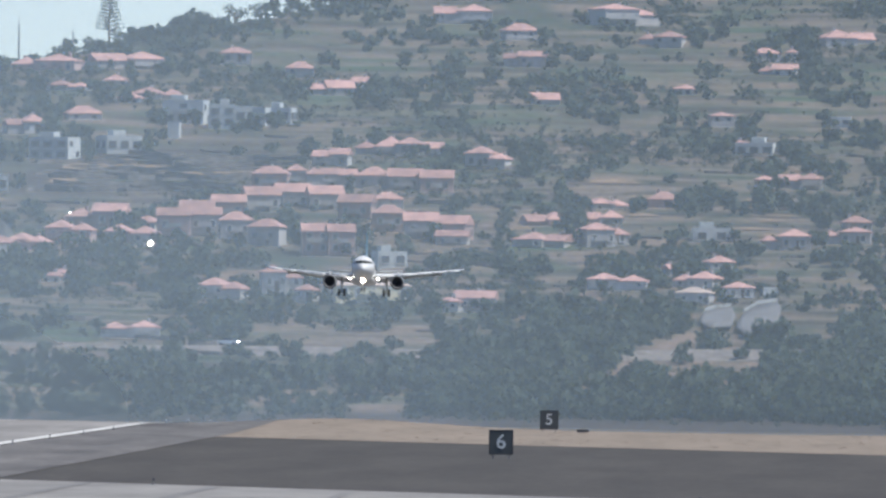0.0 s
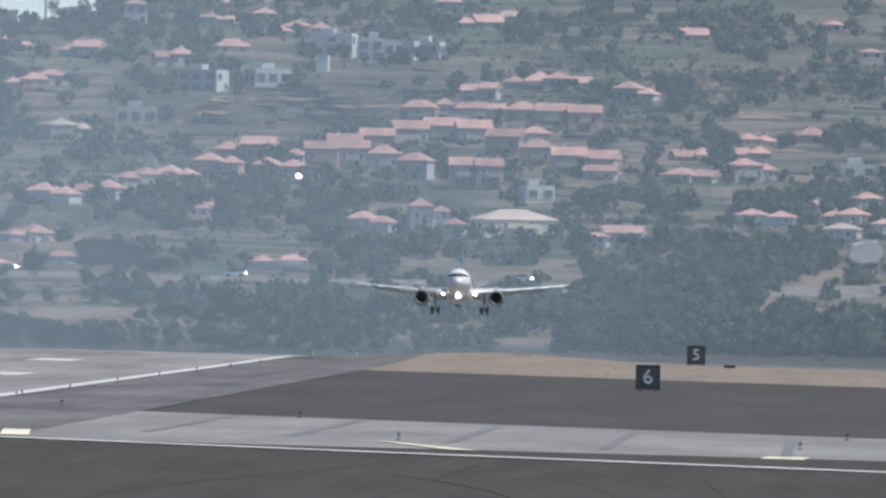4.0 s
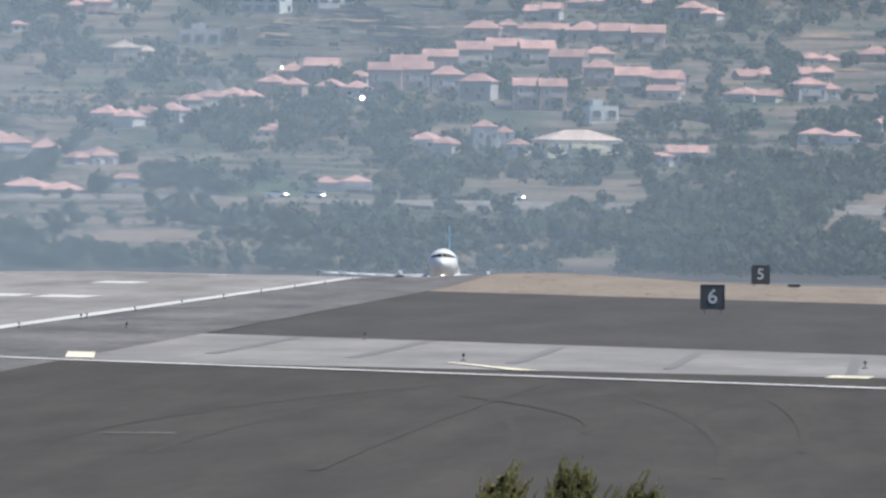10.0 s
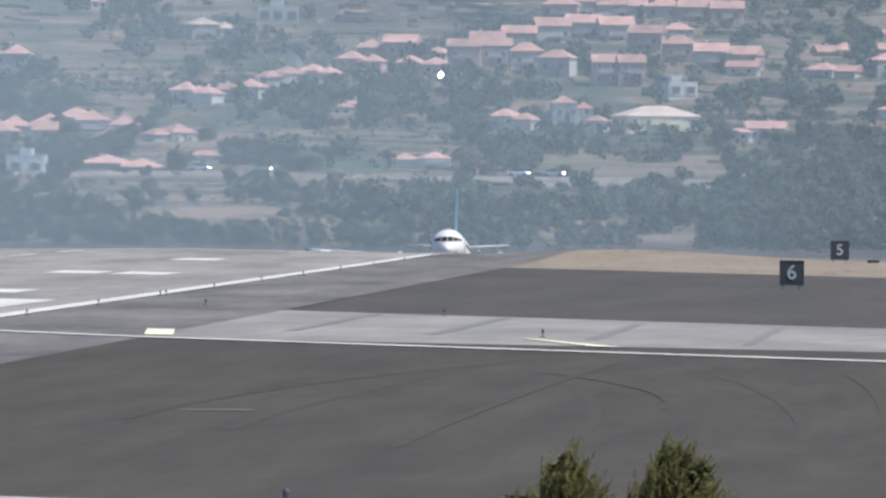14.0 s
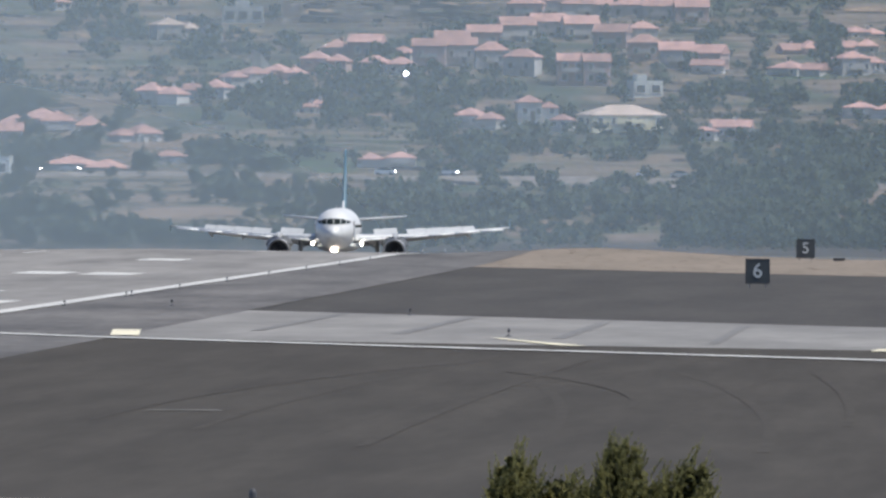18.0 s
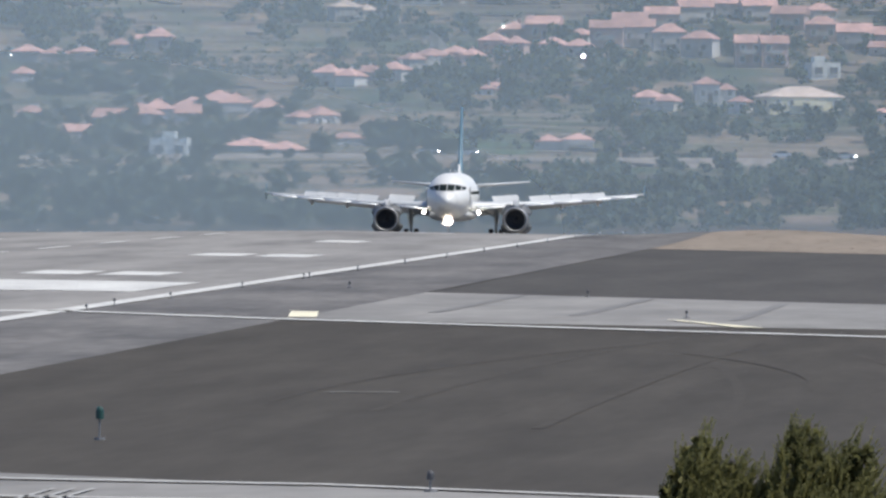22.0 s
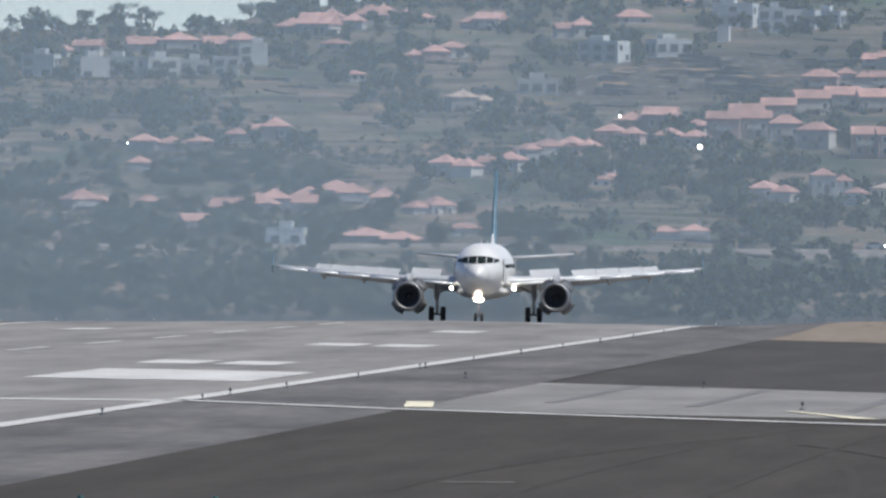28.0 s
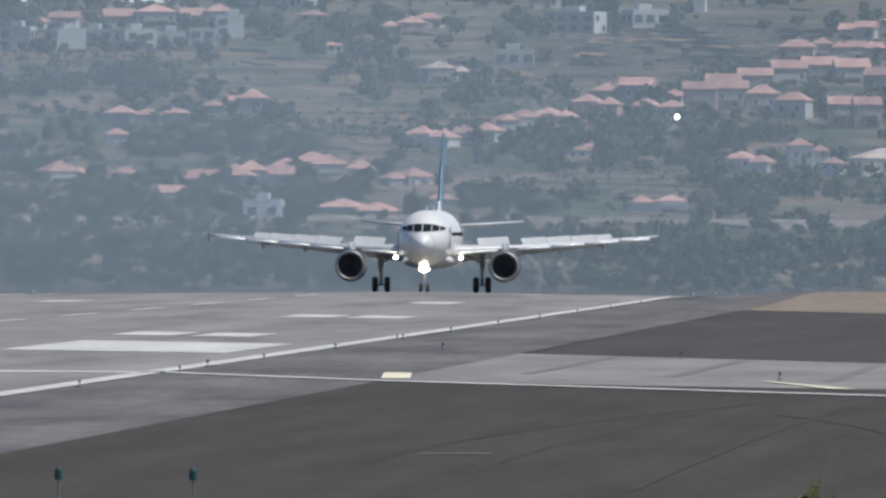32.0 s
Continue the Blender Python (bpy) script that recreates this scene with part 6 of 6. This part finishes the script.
def build_shrub():
    shrub = new("shrub")
    shrub.matrix_basis = pose(-2.72, 140, 0, 0, 0, 0)
    tk = bmesh.new()
    trunk_mesh(tk, 2.4, 0.09, 0.2)
    tube(tk, (0.05, 0, 1.3), (-0.45, 0.05, 2.9), 0.05, 0.02, 7)
    tube(tk, (0.1, 0, 1.5), (0.42, 0, 2.9), 0.05, 0.02, 7)
    tube(tk, (0.1, 0, 1.2), (0.9, 0.1, 2.4), 0.04, 0.015, 7)
    part("trunk", tk, BARK, shrub)
    q = random.Random(21)
    plumes = []
    # plume: centre x, foot height, top height, half width
    for k, (cx, z0, z1, hw, n) in enumerate(((-0.52, 2.5, 3.80, 0.31, 420), (-0.76, 2.3, 3.46, 0.28, 280), (-0.34, 2.4, 3.56, 0.28, 340), (0.24, 2.5, 3.88, 0.32, 460), (0.50, 2.4, 3.76, 0.34, 400), (-0.08, 2.2, 3.40, 0.26, 280), (0.90, 2.2, 3.28, 0.26, 200), (0.0, 1.6, 2.9, 0.95, 420))):
        root = Vector((cx * 0.6, 0, z0 - 0.5))
        rows = []
        for j in range(int(n * 2.2)):
            an, rr = q.uniform(0, math.tau), hw * math.sqrt(q.random())
            px, py = rr * math.cos(an), rr * math.sin(an) * 1.1
            crest = (z1 - z0) * (1 - 0.55 * (rr / hw) ** 1.6)
            zf = q.uniform(0.0, 0.85) * crest
            ln = q.uniform(0.14, 0.28) if j % 14 else q.uniform(0.24, 0.32)
            foot = Vector((cx + px * (0.7 + 0.3 * zf / crest), py, z0 + zf)) - root
            tip = foot + Vector((px * 0.35 + 0.07 + q.uniform(-0.06, 0.06), py * 0.2, ln))
            rows.append((tuple(foot), tuple(tip), 0.055))
        ob = new("plume", spray_mesh("plume", rows, 300 + k))
        ob.parent = shrub
        ob.matrix_basis = Matrix.Translation(root)
        tb = bmesh.new()
        tube(tb, (0, 0, 0), Vector((cx, 0, z0 + (z1 - z0) * 0.55)) - root, 0.022, 0.006, 6)
        for j in range(9):
            zz = z0 + (z1 - z0) * q.uniform(0.05, 0.5)
            tube(tb, Vector((cx * 0.85, 0, z0)) - root, Vector((cx + q.uniform(-hw, hw) * 0.8, q.uniform(-0.15, 0.15), zz + 0.25)) - root, 0.009, 0.003, 5)
        part("twig", tb, BARK, ob)
        heart = crown_mesh("leaf_mass", [(cx - root.x + q.uniform(-0.4, 0.4) * hw, q.uniform(-0.3, 0.3) * hw, z0 + (z1 - z0) * f - root.z, hw * 0.75 * (1.05 - 0.6 * f), 0.15, 40) for f in (0.0, 0.15, 0.3, 0.45, 0.6, 0.75)], NEEDLE, ob, 500 + k, 0.3)
        ob["label"] = "feathery green plume"
        plumes.append((ob, root, k))
    tagged(shrub, "feathery yellow-green shrub swaying in the wind", "shrub")
    return plumes


PLUMES = build_shrub()


# ---- cars on the hill road ----
def build_car():
    car = new("car")
    body = bmesh.new()
    sec = [(-2.0, 0.35, 0.75), (-1.95, 0.3, 0.95), (-0.9, 0.28, 1.05), (0.9, 0.28, 1.02), (1.9, 0.3, 0.92), (2.05, 0.35, 0.7)]
    loft(body, [[Vector((x, y, z)) for y, z in ((-0.85, z0), (0.85, z0), (0.82, z1), (-0.82, z1))] for x, z0, z1 in sec])
    part("body", body, CAR_PAINT, car)
    cabin = bmesh.new()
    loft(cabin, [[Vector((x, y, z)) for y, z in ((-0.8, 0.98), (0.8, 0.98), (0.62, z1), (-0.62, z1))] for x, z1 in ((-1.5, 1.05), (-0.9, 1.45), (0.5, 1.47), (1.2, 1.04))])
    part("cabin", cabin, COCKPIT, car, "dark glazed cabin")
    for x in (-1.3, 1.3):
        for y in (-0.8, 0.8):
            w = bmesh.new()
            tube(w, (x, y - 0.1, 0.32), (x, y + 0.1, 0.32), 0.32, seg=16)
            part("wheel", w, RUBBER, car)
    # the headlights' emission stands in for sun glints off the windscreen
    for y in (-0.6, 0.6):
        h = bmesh.new()
        bmesh.ops.create_uvsphere(h, u_segments=10, v_segments=6, radius=0.12, matrix=Matrix.Translation((2.02, y, 0.72)))
        part("headlight", h, GLINT, car, "headlight glowing for a sun glint")
    return tagged(car, "small silver car with glowing sun glints on the hill road", "car", "cars on the hill road")


# start bearing and thousandths of a radian a second
RUNS = ((-41.2, 1.94), (-25.8, 2.0), (-54.7, 2.2), (-56.9, 2.22), (-81.8, 3.0), (-85.2, 3.0), (-102.4, 3.0), (-104.5, 3.0))
first = build_car()
CARS = [(first, *RUNS[0])] + [(copy_thing(first, Matrix()), *run) for run in RUNS[1:]]


# ---- what moves ----
def motions():
    # the airliner lands and rolls out towards the camera
    track = ((0, 3125, -57.60, 13.82, 3.2, 0.3), (1, 3054, -58.30, 10.49, 3.4, 0.4), (2.5, 2948, -59.40, 5.02, 3.8, 0.3), (3.7, 2863, -60.10, 0.94, 4.2, 0), (5, 2770, -60.50, -2.46, 4.8, -0.2), (6, 2699, -60.60, -4.04, 5.2, -0.3), (7, 2628, -60.80, -5.17, 5.4, -0.3),
             (8, 2557, -60.90, -6.24, 5.2, -0.2), (9, 2482, -61.05, -7.28, 5.4, 0), (10, 2408, -61.30, -8.25, 5.7, 0), (11, 2336, -61.55, -8.3, 5.6, 0), (12, 2265, -61.80, -8.02, 5.5, 0), (13, 2196, -62.23, -7.62, 5.0, 0), (14, 2122, -62.47, -7.25, 2.2, 0), (14.5, 2084, -62.43, -6.6, 1.1, 0),
             (15.3, 2022, -62.18, -5.95, 0.7, 0), (16.5, 1928, -61.90, -4.97, 0.7, 0), (17, 1890, -61.80, -4.58, 0.2, 0), (18, 1828, -61.61, -3.9, 0, 0), (19, 1780, -61.52, -3.44, 0, 0), (20, 1732, -61.22, -2.92, 0, 0), (21, 1684, -61.03, -2.45, 0, 0), (23, 1597, -60.74, -1.55, 0, 0), (24, 1558, -60.65, -1.16, 0, 0), (25.2, 1520, -60.51, -0.8, 0, 0),
             (28, 1440, -60.10, -0.24, 0, 0), (30, 1402, -59.90, -0.06, 0, 0), (32, 1378, -59.85, 0.05, 0, 0))
    walk(JET, [(t, pose(x, y, z, -p, lean, 0)) for t, y, x, z, p, lean in track])
    # the wings bend upwards while they carry the aircraft
    for ob, side in WINGS:
        root = Vector((side * 1.9, 0, 2.85))
        bent = Matrix.Translation(root) @ pose(0, 0, 0, 0, -side * 2.4, 0) @ Matrix.Translation(-root)
        walk(ob, [(0, bent), (8.5, bent), (10.5, Matrix()), (32, Matrix())])
    for ob, at in SPOILERS:
        up = at @ pose(0, 0, 0, 42, 0, 0)
        walk(ob, [(0, at), (14.9, at), (15.9, up), (32, up)])
    for ob, base in DOORS:
        wide = base @ Matrix.Translation((0, 0.10, 0.18)) @ pose(0, 0, 0, 24, 0, 0)
        walk(ob, [(0, base), (16.9, base), (18.4, wide), (30.4, wide), (31.4, base), (32, base)])
    # the shrub's plumes nod in the wind, each in its own time
    for ob, root, k in PLUMES:
        rows, t = [], 0.0
        q = random.Random(60 + k)
        while t < 32.0:
            rows.append((t, Matrix.Translation(root) @ pose(0, 0, 0, q.uniform(-3, 3), q.uniform(-7, 5), q.uniform(-4, 4))))
            t += q.uniform(0.35, 0.7)
        rows.append((32.0, Matrix.Translation(root)))
        walk(ob, rows)
    # cars pass along the foot of the slope
    for ob, b0, speed in CARS:
        rows = []
        for i in range(17):
            b = b0 + speed * 2 * i
            d, z = road_z(b)
            rows.append((2.0 * i, pose(d * math.sin(b / 1000), d * math.cos(b / 1000), z + 0.02, 0, 0, -14)))
        walk(ob, rows)


motions()
